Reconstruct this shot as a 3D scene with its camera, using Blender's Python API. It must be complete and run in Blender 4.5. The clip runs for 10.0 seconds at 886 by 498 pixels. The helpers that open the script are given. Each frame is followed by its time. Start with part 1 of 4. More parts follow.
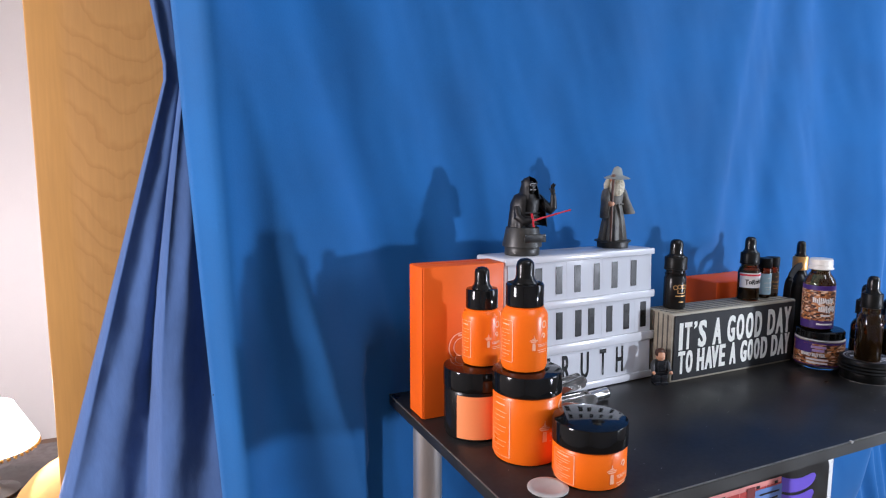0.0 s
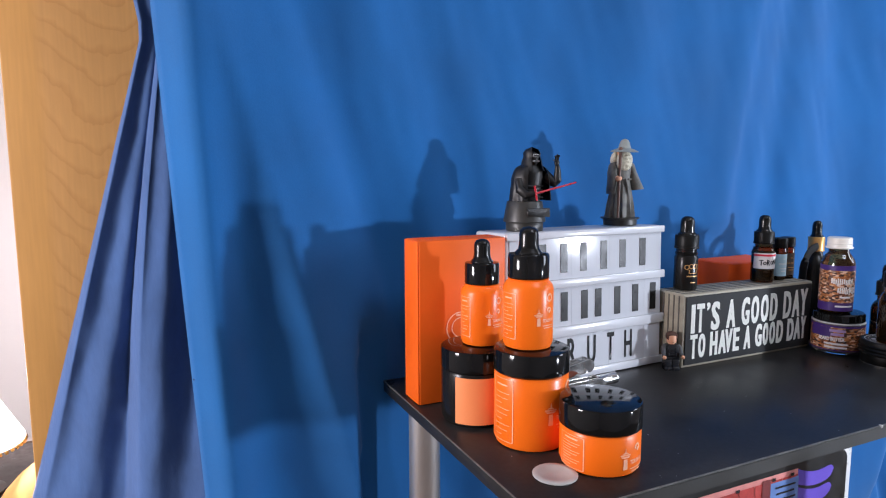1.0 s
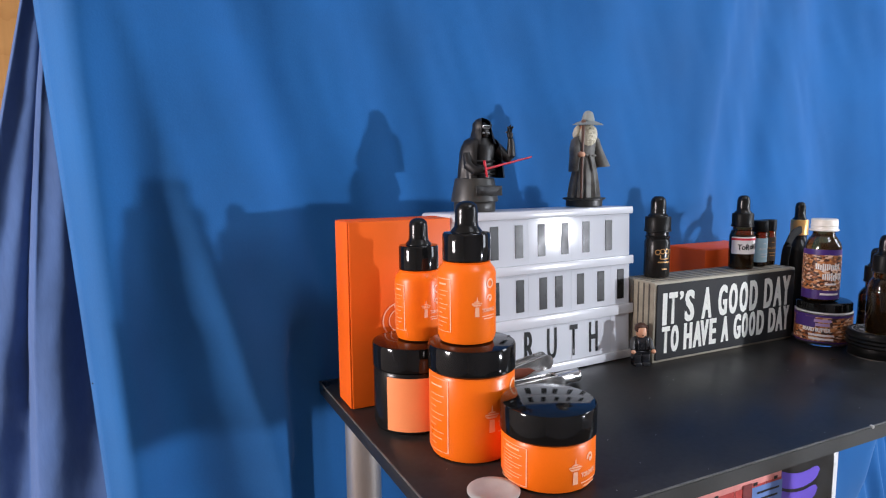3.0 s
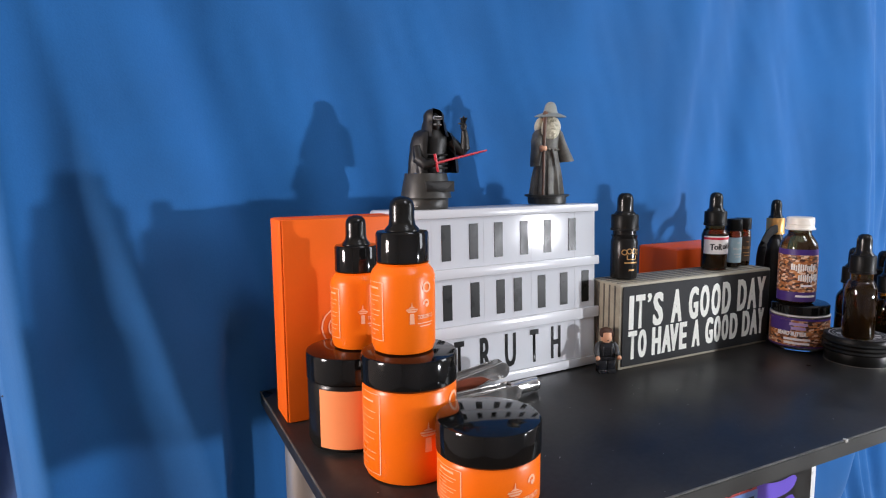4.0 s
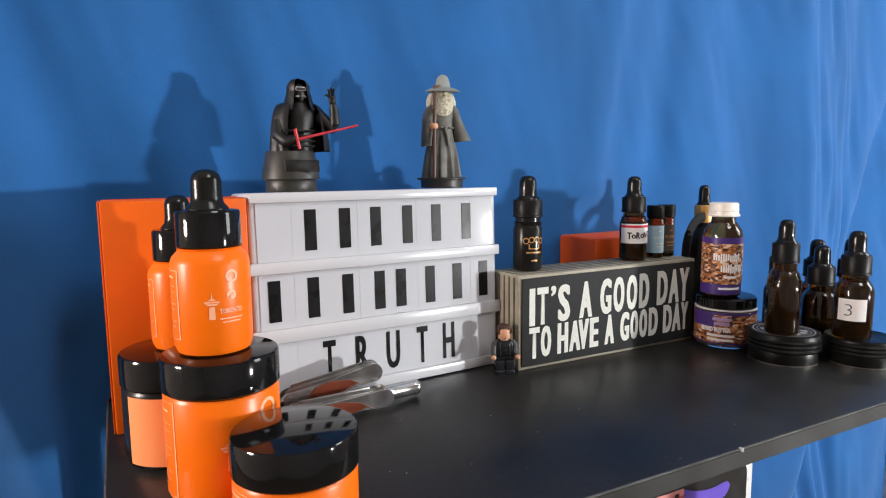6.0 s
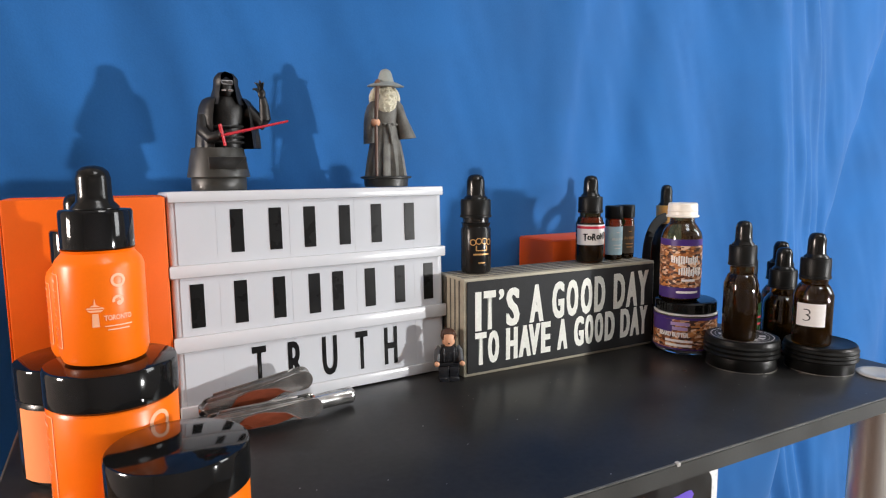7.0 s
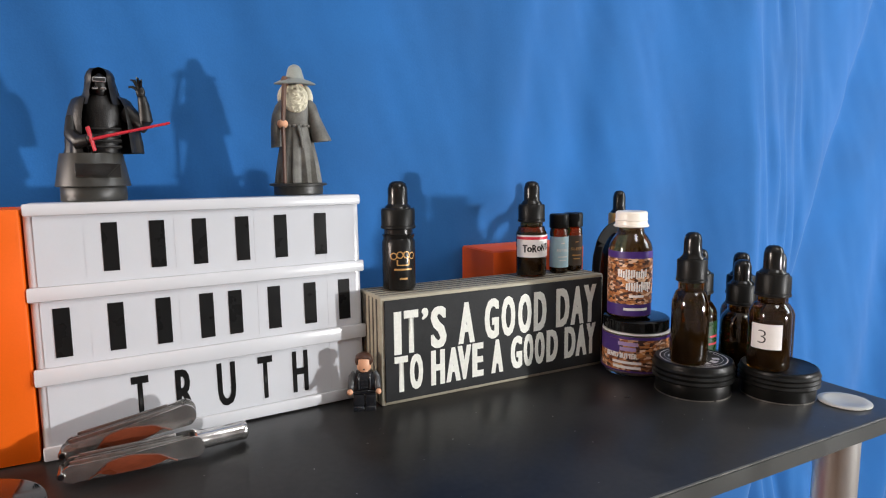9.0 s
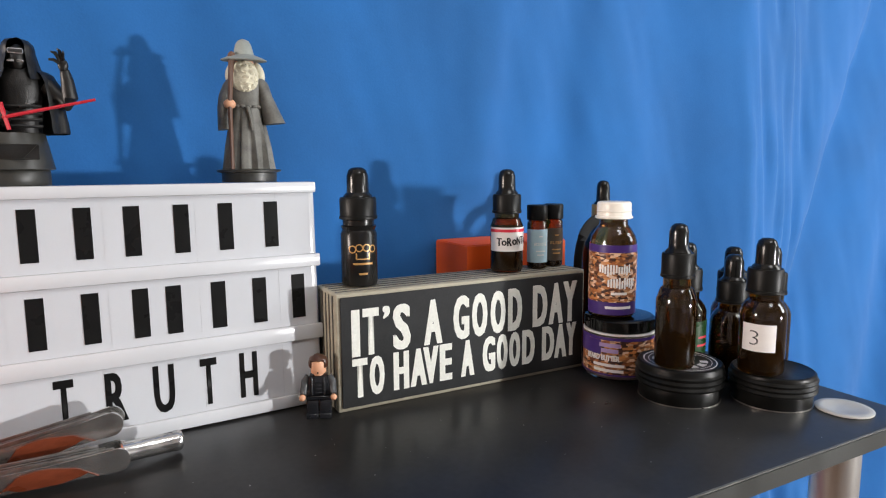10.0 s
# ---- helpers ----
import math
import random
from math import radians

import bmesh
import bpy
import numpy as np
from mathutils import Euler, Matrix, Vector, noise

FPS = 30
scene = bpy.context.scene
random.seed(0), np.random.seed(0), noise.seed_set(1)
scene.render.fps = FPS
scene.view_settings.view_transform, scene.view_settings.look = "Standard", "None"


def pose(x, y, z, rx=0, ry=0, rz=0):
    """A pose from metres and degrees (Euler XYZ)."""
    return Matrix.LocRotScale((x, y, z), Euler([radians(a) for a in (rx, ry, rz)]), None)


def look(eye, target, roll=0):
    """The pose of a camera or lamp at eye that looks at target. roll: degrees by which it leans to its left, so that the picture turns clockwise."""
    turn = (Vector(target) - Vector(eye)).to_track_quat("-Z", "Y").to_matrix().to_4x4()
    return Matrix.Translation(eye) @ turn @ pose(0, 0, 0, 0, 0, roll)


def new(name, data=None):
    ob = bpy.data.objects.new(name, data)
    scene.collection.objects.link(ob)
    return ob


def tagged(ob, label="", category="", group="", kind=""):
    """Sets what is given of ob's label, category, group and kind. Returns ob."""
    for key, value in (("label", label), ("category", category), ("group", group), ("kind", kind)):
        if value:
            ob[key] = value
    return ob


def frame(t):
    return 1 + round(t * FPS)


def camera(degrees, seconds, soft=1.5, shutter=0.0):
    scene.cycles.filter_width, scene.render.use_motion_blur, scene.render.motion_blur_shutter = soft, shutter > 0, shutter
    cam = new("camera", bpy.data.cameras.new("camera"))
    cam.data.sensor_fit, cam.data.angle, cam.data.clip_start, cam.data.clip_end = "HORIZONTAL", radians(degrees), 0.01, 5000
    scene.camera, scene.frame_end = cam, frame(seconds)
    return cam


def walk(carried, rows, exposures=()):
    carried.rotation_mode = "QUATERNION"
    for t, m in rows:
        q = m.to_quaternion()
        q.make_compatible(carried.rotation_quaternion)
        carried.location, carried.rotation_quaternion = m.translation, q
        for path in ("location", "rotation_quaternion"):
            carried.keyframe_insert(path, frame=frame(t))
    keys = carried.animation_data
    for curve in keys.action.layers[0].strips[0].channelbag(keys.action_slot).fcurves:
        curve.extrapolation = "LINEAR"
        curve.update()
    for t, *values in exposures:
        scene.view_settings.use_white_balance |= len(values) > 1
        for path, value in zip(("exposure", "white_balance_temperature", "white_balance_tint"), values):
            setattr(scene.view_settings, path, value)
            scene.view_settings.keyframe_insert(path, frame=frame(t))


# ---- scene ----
cam = camera(71.0, 10.0, soft=1.15)
PATH = [
    (0, (-0.518, -0.508, 0.986), (0.315, 1.294, 0.738), 0.1),
    (0.5, (-0.511, -0.492, 0.968), (0.324, 1.31, 0.729), -0.0),
    (1, (-0.501, -0.476, 0.955), (0.334, 1.325, 0.716), -0.1),
    (1.5, (-0.489, -0.463, 0.95), (0.35, 1.336, 0.708), -0.1),
    (2, (-0.474, -0.453, 0.942), (0.371, 1.343, 0.701), -0.2),
    (2.5, (-0.456, -0.445, 0.937), (0.398, 1.347, 0.693), -0.4),
    (4, (-0.389, -0.418, 0.93), (0.503, 1.355, 0.683), -0.4),
    (4.5, (-0.364, -0.413, 0.926), (0.538, 1.354, 0.672), -0.4),
    (5, (-0.338, -0.411, 0.918), (0.572, 1.353, 0.669), -0.5),
    (5.5, (-0.313, -0.411, 0.915), (0.603, 1.349, 0.667), -0.6),
    (7, (-0.238, -0.414, 0.912), (0.687, 1.341, 0.664), -0.4),
    (7.5, (-0.222, -0.412, 0.912), (0.704, 1.343, 0.663), -0.4),
    (8, (-0.204, -0.409, 0.912), (0.723, 1.345, 0.658), -0.4),
    (8.5, (-0.183, -0.405, 0.915), (0.739, 1.351, 0.66), -0.4),
    (9, (-0.162, -0.399, 0.917), (0.762, 1.357, 0.665), -0.5),
    (9.5, (-0.143, -0.389, 0.913), (0.777, 1.369, 0.664), -0.4),
    (10, (-0.123, -0.378, 0.908), (0.799, 1.378, 0.652), -0.4),
]
walk(cam, [(t, look(eye, target, roll)) for t, eye, target, roll in PATH],
     exposures=[(0.0, -0.24, 5750, 13), (2.5, -0.20, 5950, 13), (5.0, -0.15, 6500, 11), (7.0, -0.03, 6700, 10), (9.0, 0.0, 6700, 10), (10.0, 0.0, 6700, 10)])

# ---- world and lights ----
world = bpy.data.worlds.new("world")
world.use_nodes = True
world.node_tree.nodes["Background"].inputs[0].default_value = (0.6, 0.7, 0.9, 1)
world.node_tree.nodes["Background"].inputs[1].default_value = 0.02
scene.world = world


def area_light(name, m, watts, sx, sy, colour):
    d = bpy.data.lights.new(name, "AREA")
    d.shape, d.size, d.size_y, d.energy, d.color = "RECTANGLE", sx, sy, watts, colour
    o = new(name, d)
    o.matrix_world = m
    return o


KEY = (1.02, -1.20, 0.80)
area_light("work_lamp_light", look(KEY, (0.0, 0.05, 0.90)), 20.5, 0.055, 0.055, (0.97, 0.98, 1.0))
# unseen overhead fill, added to lift the fronts of the shelf's things
area_light("overhead_fill_light", pose(0.30, -1.25, 2.37), 14, 0.6, 0.6, (0.96, 0.98, 1.0))
# warm fill added on the left for the gathered cloth and door, no lamp there
area_light("left_fill_light", look((-1.75, -0.04, 1.10), (-0.50, 0.2, 0.8)), 32, 0.3, 0.3, (1.0, 0.88, 0.81))
# cool fill added on the right to brighten that end, no window stands there
area_light("right_fill_light", look((1.55, -0.85, 1.40), (0.5, 0.1, 0.9)), 15, 0.5, 0.8, (0.92, 0.97, 1.0))


# ---- materials ----
def mat(name, colour, rough=0.5, metal=0.0, vary=0.12, scale=60.0, bump=0.0, fine=900.0, trans=0.0,
        coat=0.0, emit=None, power=0.0, spec=0.5, sheen=0.0, rough_vary=0.08, grain=None, per_object=0.0):
    """Surface with variation at two scales, in metres."""
    m = bpy.data.materials.new(name)
    m.use_nodes = True
    nt = m.node_tree
    b = nt.nodes["Principled BSDF"]
    b.inputs["Roughness"].default_value = rough
    b.inputs["Metallic"].default_value = metal
    b.inputs["Specular IOR Level"].default_value = spec
    b.inputs["Transmission Weight"].default_value = trans
    b.inputs["Coat Weight"].default_value = coat
    b.inputs["Sheen Weight"].default_value = sheen
    if emit:
        b.inputs["Emission Color"].default_value = (*emit, 1)
        b.inputs["Emission Strength"].default_value = power
    tc = nt.nodes.new("ShaderNodeTexCoord")
    mp = nt.nodes.new("ShaderNodeMapping")
    if grain:
        mp.inputs["Scale"].default_value = grain
    nt.links.new(tc.outputs["Object"], mp.inputs["Vector"])
    big = nt.nodes.new("ShaderNodeTexNoise")
    big.inputs["Scale"].default_value, big.inputs["Detail"].default_value = scale, 5
    small = nt.nodes.new("ShaderNodeTexNoise")
    small.inputs["Scale"].default_value, small.inputs["Detail"].default_value = fine, 3
    for n in (big, small):
        nt.links.new(mp.outputs["Vector"], n.inputs["Vector"])
    mix = nt.nodes.new("ShaderNodeMath")
    mix.operation = "MULTIPLY_ADD"
    mix.inputs[1].default_value = 0.35
    nt.links.new(small.outputs["Fac"], mix.inputs[0])
    nt.links.new(big.outputs["Fac"], mix.inputs[2])
    ramp = nt.nodes.new("ShaderNodeValToRGB")
    lo = tuple(c * (1 - vary * 1.5) for c in colour)
    hi = tuple(min(1, c * (1 + vary * 1.5)) for c in colour)
    ramp.color_ramp.elements[0].position, ramp.color_ramp.elements[0].color = 0.38, (*lo, 1)
    ramp.color_ramp.elements[1].position, ramp.color_ramp.elements[1].color = 0.98, (*hi, 1)
    nt.links.new(mix.outputs[0], ramp.inputs[0])
    nt.links.new(ramp.outputs[0], b.inputs["Base Color"])
    if rough_vary:
        rr = nt.nodes.new("ShaderNodeMapRange")
        rr.inputs["To Min"].default_value = max(0.0, rough - rough_vary)
        rr.inputs["To Max"].default_value = min(1, rough + rough_vary)
        rr.inputs["From Min"].default_value, rr.inputs["From Max"].default_value = 0.3, 0.7
        nt.links.new(big.outputs["Fac"], rr.inputs["Value"])
        nt.links.new(rr.outputs[0], b.inputs["Roughness"])
    if bump:
        bp = nt.nodes.new("ShaderNodeBump")
        bp.inputs["Strength"].default_value = 0.6
        bp.inputs["Distance"].default_value = bump
        nt.links.new(mix.outputs[0], bp.inputs["Height"])
        nt.links.new(bp.outputs[0], b.inputs["Normal"])
    return m


M_CURTAIN = mat("blue_cotton", (0.020, 0.124, 0.356), 0.85, vary=0.10, scale=9, fine=700, bump=0.0005, sheen=0.15, spec=0.15)
# same cotton for the gathered end, the warm light's lilac cast put into its colour
M_CURTAIN_WARM_LIT = mat("blue_cotton_warm_lit", (0.062, 0.122, 0.290), 0.85, vary=0.14, scale=14, fine=120, bump=0.0016, sheen=0.2, spec=0.12, grain=(1.6, 1.6, 0.7))
M_SHELF = mat("black_laminate", (0.0185, 0.0180, 0.0175), 0.36, spec=0.30, vary=0.5, scale=11, fine=240, bump=0.00005, rough_vary=0.10)
M_SHELF_EDGE = mat("black_edge_band", (0.034, 0.036, 0.034), 0.45, vary=0.2, scale=30)
M_EDGE_WORN = mat("worn_edge", (0.11, 0.11, 0.10), 0.5, vary=0.4, scale=80)
M_STEEL = mat("brushed_steel_tube", (0.55, 0.54, 0.52), 0.38, metal=0.9, vary=0.08, scale=30, grain=(1, 1, 0.1))
M_ORANGE_CARD = mat("orange_card", (0.80, 0.120, 0.003), 0.48, spec=0.3, vary=0.05, scale=25, bump=0.00006)
M_ORANGE_DARK = mat("orange_card_deep", (0.85, 0.11, 0.006), 0.5, vary=0.06, scale=25, bump=0.00006)
M_ORANGE_RED = mat("orange_red_card", (0.95, 0.115, 0.006), 0.5, vary=0.05, scale=25, bump=0.00006)
M_ORANGE_PLASTIC = mat("orange_satin_plastic", (0.90, 0.160, 0.003), 0.33, vary=0.04, scale=20, spec=0.32)
M_PEACH = mat("peach_label", (0.93, 0.30, 0.10), 0.5, vary=0.03, scale=30)
M_PRINT = mat("pale_print", (0.93, 0.46, 0.27), 0.5, vary=0.05, scale=300)
M_GLOSS_BLACK = mat("gloss_black_plastic", (0.006, 0.006, 0.006), 0.08, spec=0.38, vary=0.1, scale=40, rough_vary=0.03)
M_RUBBER = mat("black_rubber", (0.007, 0.007, 0.0065), 0.20, vary=0.15, scale=90, rough_vary=0.05, spec=0.32)
M_CAP = mat("black_ribbed_cap", (0.007, 0.007, 0.0065), 0.40, vary=0.2, scale=90, spec=0.16)
M_STRAP = mat("black_woven_strap", (0.010, 0.010, 0.010), 0.75, vary=0.2, scale=300, spec=0.2)
M_MATT_BLACK = mat("satin_black_glass", (0.010, 0.0095, 0.009), 0.24, spec=0.24, vary=0.08, rough_vary=0.03, scale=60)
M_TIN = mat("black_painted_tin", (0.008, 0.008, 0.0075), 0.36, metal=0.0, vary=0.3, scale=60, bump=0.00003, spec=0.16)
M_TIN_WORN = mat("bare_tin_rim", (0.35, 0.33, 0.30), 0.35, metal=0.8, vary=0.3, scale=80)
M_WHITE = mat("white_plastic", (0.60, 0.61, 0.635), 0.20, vary=0.02, scale=25, rough_vary=0.04)
M_PANEL = mat("white_acrylic_panel", (0.57, 0.585, 0.615), 0.065, vary=0.02, scale=25, spec=0.3, rough_vary=0.01)
M_GROOVE = mat("panel_joint", (0.50, 0.51, 0.56), 0.35, vary=0.05)
M_LETTER = mat("black_letter_print", (0.008, 0.008, 0.008), 0.30, spec=0.15, vary=0.1, scale=60)
M_SIGN = mat("charcoal_sign_paint", (0.026, 0.027, 0.028), 0.7, vary=0.25, scale=50, bump=0.00006, spec=0.25)
M_SIGN_LETTER = mat("chalky_white_paint", (0.76, 0.76, 0.70), 0.85, vary=0.07, scale=420, fine=1500, spec=0.1, rough_vary=0)
M_PINE = mat("pale_worn_wood", (0.36, 0.33, 0.25), 0.65, vary=0.22, scale=70, bump=0.0002, grain=(0.25, 1, 1))
M_PINE_LINE = mat("dark_wood_groove", (0.11, 0.10, 0.085), 0.7, vary=0.3, scale=70, grain=(0.25, 1, 1))
M_AMBER = mat("amber_glass", (0.20, 0.085, 0.012), 0.04, trans=0.95, vary=0.05, scale=20, rough_vary=0)
M_AMBER_PALE = mat("pale_amber_glass", (0.46, 0.23, 0.05), 0.04, trans=0.95, vary=0.05, scale=20, rough_vary=0)
M_OIL = mat("dark_oil", (0.006, 0.0035, 0.002), 0.12, spec=0.12, vary=0.2, scale=30)
M_OIL_GREEN = mat("dark_green_label", (0.012, 0.05, 0.012), 0.3, vary=0.2, scale=60)
M_CLEAR = mat("clear_glass", (0.95, 0.95, 0.95), 0.03, trans=1.0, vary=0.0, rough_vary=0)
M_PURPLE = mat("purple_label", (0.055, 0.022, 0.17), 0.35, vary=0.1, scale=120)
M_LABEL_WHITE = mat("white_paper_label", (0.82, 0.80, 0.78), 0.55, vary=0.04, scale=120)
M_IVORY = mat("ivory_plastic", (0.74, 0.70, 0.62), 0.35, vary=0.06, scale=90)
M_LABEL_BLUE = mat("pale_blue_label", (0.42, 0.62, 0.70), 0.45, vary=0.05, scale=120)
M_LABEL_BROWN = mat("dark_brown_label", (0.060, 0.040, 0.026), 0.45, vary=0.1, scale=120)
M_RED = mat("red_print", (0.65, 0.02, 0.05), 0.45, vary=0.05)
M_PINK = mat("pink_print", (0.75, 0.22, 0.28), 0.5, vary=0.05)
M_INK = mat("black_ink", (0.010, 0.010, 0.012), 0.5, vary=0.1)
M_TAN = mat("gold_print", (0.50, 0.27, 0.09), 0.4, metal=0.3, vary=0.1, scale=200)
M_GOLD = mat("gold_collar", (0.66, 0.36, 0.11), 0.34, metal=0.55, vary=0.05)
M_SILVER = mat("tool_steel", (0.68, 0.67, 0.65), 0.19, metal=0.95, vary=0.10, scale=120, bump=0.00005)
M_BLADE = mat("dark_tool_steel", (0.28, 0.27, 0.26), 0.36, metal=0.9, vary=0.2, scale=150)
M_ROSEWOOD = mat("red_brown_wood_inlay", (0.135, 0.030, 0.012), 0.32, vary=0.35, scale=130, grain=(0.3, 1, 1), bump=0.00008)
M_FROST = mat("frosted_plastic_disc", (0.42, 0.42, 0.40), 0.42, vary=0.06, scale=120, bump=0.0001)
M_FIG_BLACK = mat("figurine_black", (0.011, 0.0105, 0.010), 0.42, vary=0.35, scale=160, spec=0.35, bump=0.0006, fine=1500)
M_FIG_BASE = mat("figurine_base_black", (0.028, 0.027, 0.023), 0.40, vary=0.2, scale=120, bump=0.0001)
M_FIG_GREY = mat("figurine_grey_cloth", (0.125, 0.122, 0.108), 0.55, vary=0.34, scale=120, bump=0.0003)
M_FIG_HAT = mat("figurine_pale_grey", (0.24, 0.26, 0.24), 0.60, vary=0.12, scale=120)
M_FIG_BEARD = mat("figurine_cream", (0.62, 0.58, 0.44), 0.6, vary=0.15, scale=400, bump=0.0005, fine=1800)
M_FIG_SKIN = mat("figurine_flesh", (0.66, 0.34, 0.20), 0.5, vary=0.05)
M_FIG_WOOD = mat("figurine_brown", (0.11, 0.055, 0.035), 0.5, vary=0.2)
M_FIG_RED = mat("red_clear_plastic", (0.48, 0.022, 0.035), 0.30, vary=0.05)
M_FIG_SILVER = mat("figurine_silver", (0.55, 0.55, 0.55), 0.3, metal=0.6)
M_MINI_BLACK = mat("toy_black", (0.012, 0.013, 0.016), 0.25, vary=0.05)
M_MINI_GREY = mat("toy_dark_grey", (0.05, 0.052, 0.055), 0.3, vary=0.05)
M_MINI_HAIR = mat("toy_brown_hair", (0.055, 0.022, 0.012), 0.3, vary=0.1)
M_WALL = mat("white_wall_paint", (0.62, 0.60, 0.59), 0.8, vary=0.03, scale=3, fine=200, bump=0.0003)
M_CEIL = mat("ceiling_paint", (0.78, 0.77, 0.75), 0.85, vary=0.03, scale=3)
M_FLOOR = mat("brown_floor_boards", (0.16, 0.09, 0.05), 0.5, vary=0.25, scale=5, grain=(0.3, 3, 1))
M_SHADE = mat("lit_lamp_shade", (0.85, 0.80, 0.74), 0.7, emit=(1.0, 0.86, 0.74), power=5.0, vary=0.03)
M_BRASS = mat("brass", (0.60, 0.38, 0.12), 0.3, metal=1.0)
M_DARK_WOOD = mat("dark_stem", (0.03, 0.022, 0.02), 0.35)
M_CUSHION = mat("orange_cloth", (0.75, 0.38, 0.12), 0.85, vary=0.1, scale=30, bump=0.0005)
M_POSTER_WHITE = mat("white_frame_gloss", (0.78, 0.78, 0.77), 0.3, vary=0.03)
M_POSTER_BLACK = mat("dark_print", (0.022, 0.024, 0.024), 0.35, vary=0.2, scale=60)
M_BRICK = mat("printed_brick_red", (0.55, 0.075, 0.065), 0.4, vary=0.2, scale=90)
M_BRICK_LINE = mat("printed_brick_line", (0.85, 0.34, 0.30), 0.4, vary=0.1)
M_BRICK_DARK = mat("printed_brick_shadow", (0.22, 0.05, 0.05), 0.4, vary=0.2, scale=90)
M_VIOLET = mat("printed_violet", (0.16, 0.10, 0.58), 0.35, vary=0.15, scale=20)
M_PAPER_BLUE = mat("printed_blue_note", (0.16, 0.27, 0.58), 0.45, vary=0.08, scale=60)
M_YELLOW = mat("printed_ochre", (0.55, 0.36, 0.10), 0.45, vary=0.3, scale=200)


def chips_material():
    """Printed wood-chip picture: angular flecks of rust, cream and dark brown."""
    m = bpy.data.materials.new("printed_brown_flecks")
    m.use_nodes = True
    nt = m.node_tree
    b = nt.nodes["Principled BSDF"]
    b.inputs["Roughness"].default_value = 0.35
    tc = nt.nodes.new("ShaderNodeTexCoord")
    mp = nt.nodes.new("ShaderNodeMapping")
    mp.inputs["Rotation"].default_value = (0.6, 0.4, 0.5)
    mp.inputs["Scale"].default_value = (1.0, 1.0, 1.9)
    vo = nt.nodes.new("ShaderNodeTexVoronoi")
    vo.inputs["Scale"].default_value = 330
    ramp = nt.nodes.new("ShaderNodeValToRGB")
    el = ramp.color_ramp.elements
    el[0].position, el[0].color = 0.0, (0.03, 0.012, 0.008, 1)
    el[1].position, el[1].color = 1.0, (0.80, 0.58, 0.44, 1)
    for p, c in ((0.25, (0.07, 0.022, 0.012, 1)), (0.42, (0.36, 0.11, 0.03, 1)), (0.58, (0.60, 0.25, 0.08, 1)), (0.74, (0.12, 0.035, 0.02, 1)), (0.86, (0.72, 0.45, 0.27, 1))):
        e = el.new(p)
        e.color = c
    nt.links.new(tc.outputs["Object"], mp.inputs["Vector"])
    nt.links.new(mp.outputs["Vector"], vo.inputs["Vector"])
    sep = nt.nodes.new("ShaderNodeSeparateColor")
    nt.links.new(vo.outputs["Color"], sep.inputs[0])
    nt.links.new(sep.outputs[0], ramp.inputs[0])
    nt.links.new(ramp.outputs[0], b.inputs["Base Color"])
    return m


M_CHIPS = chips_material()


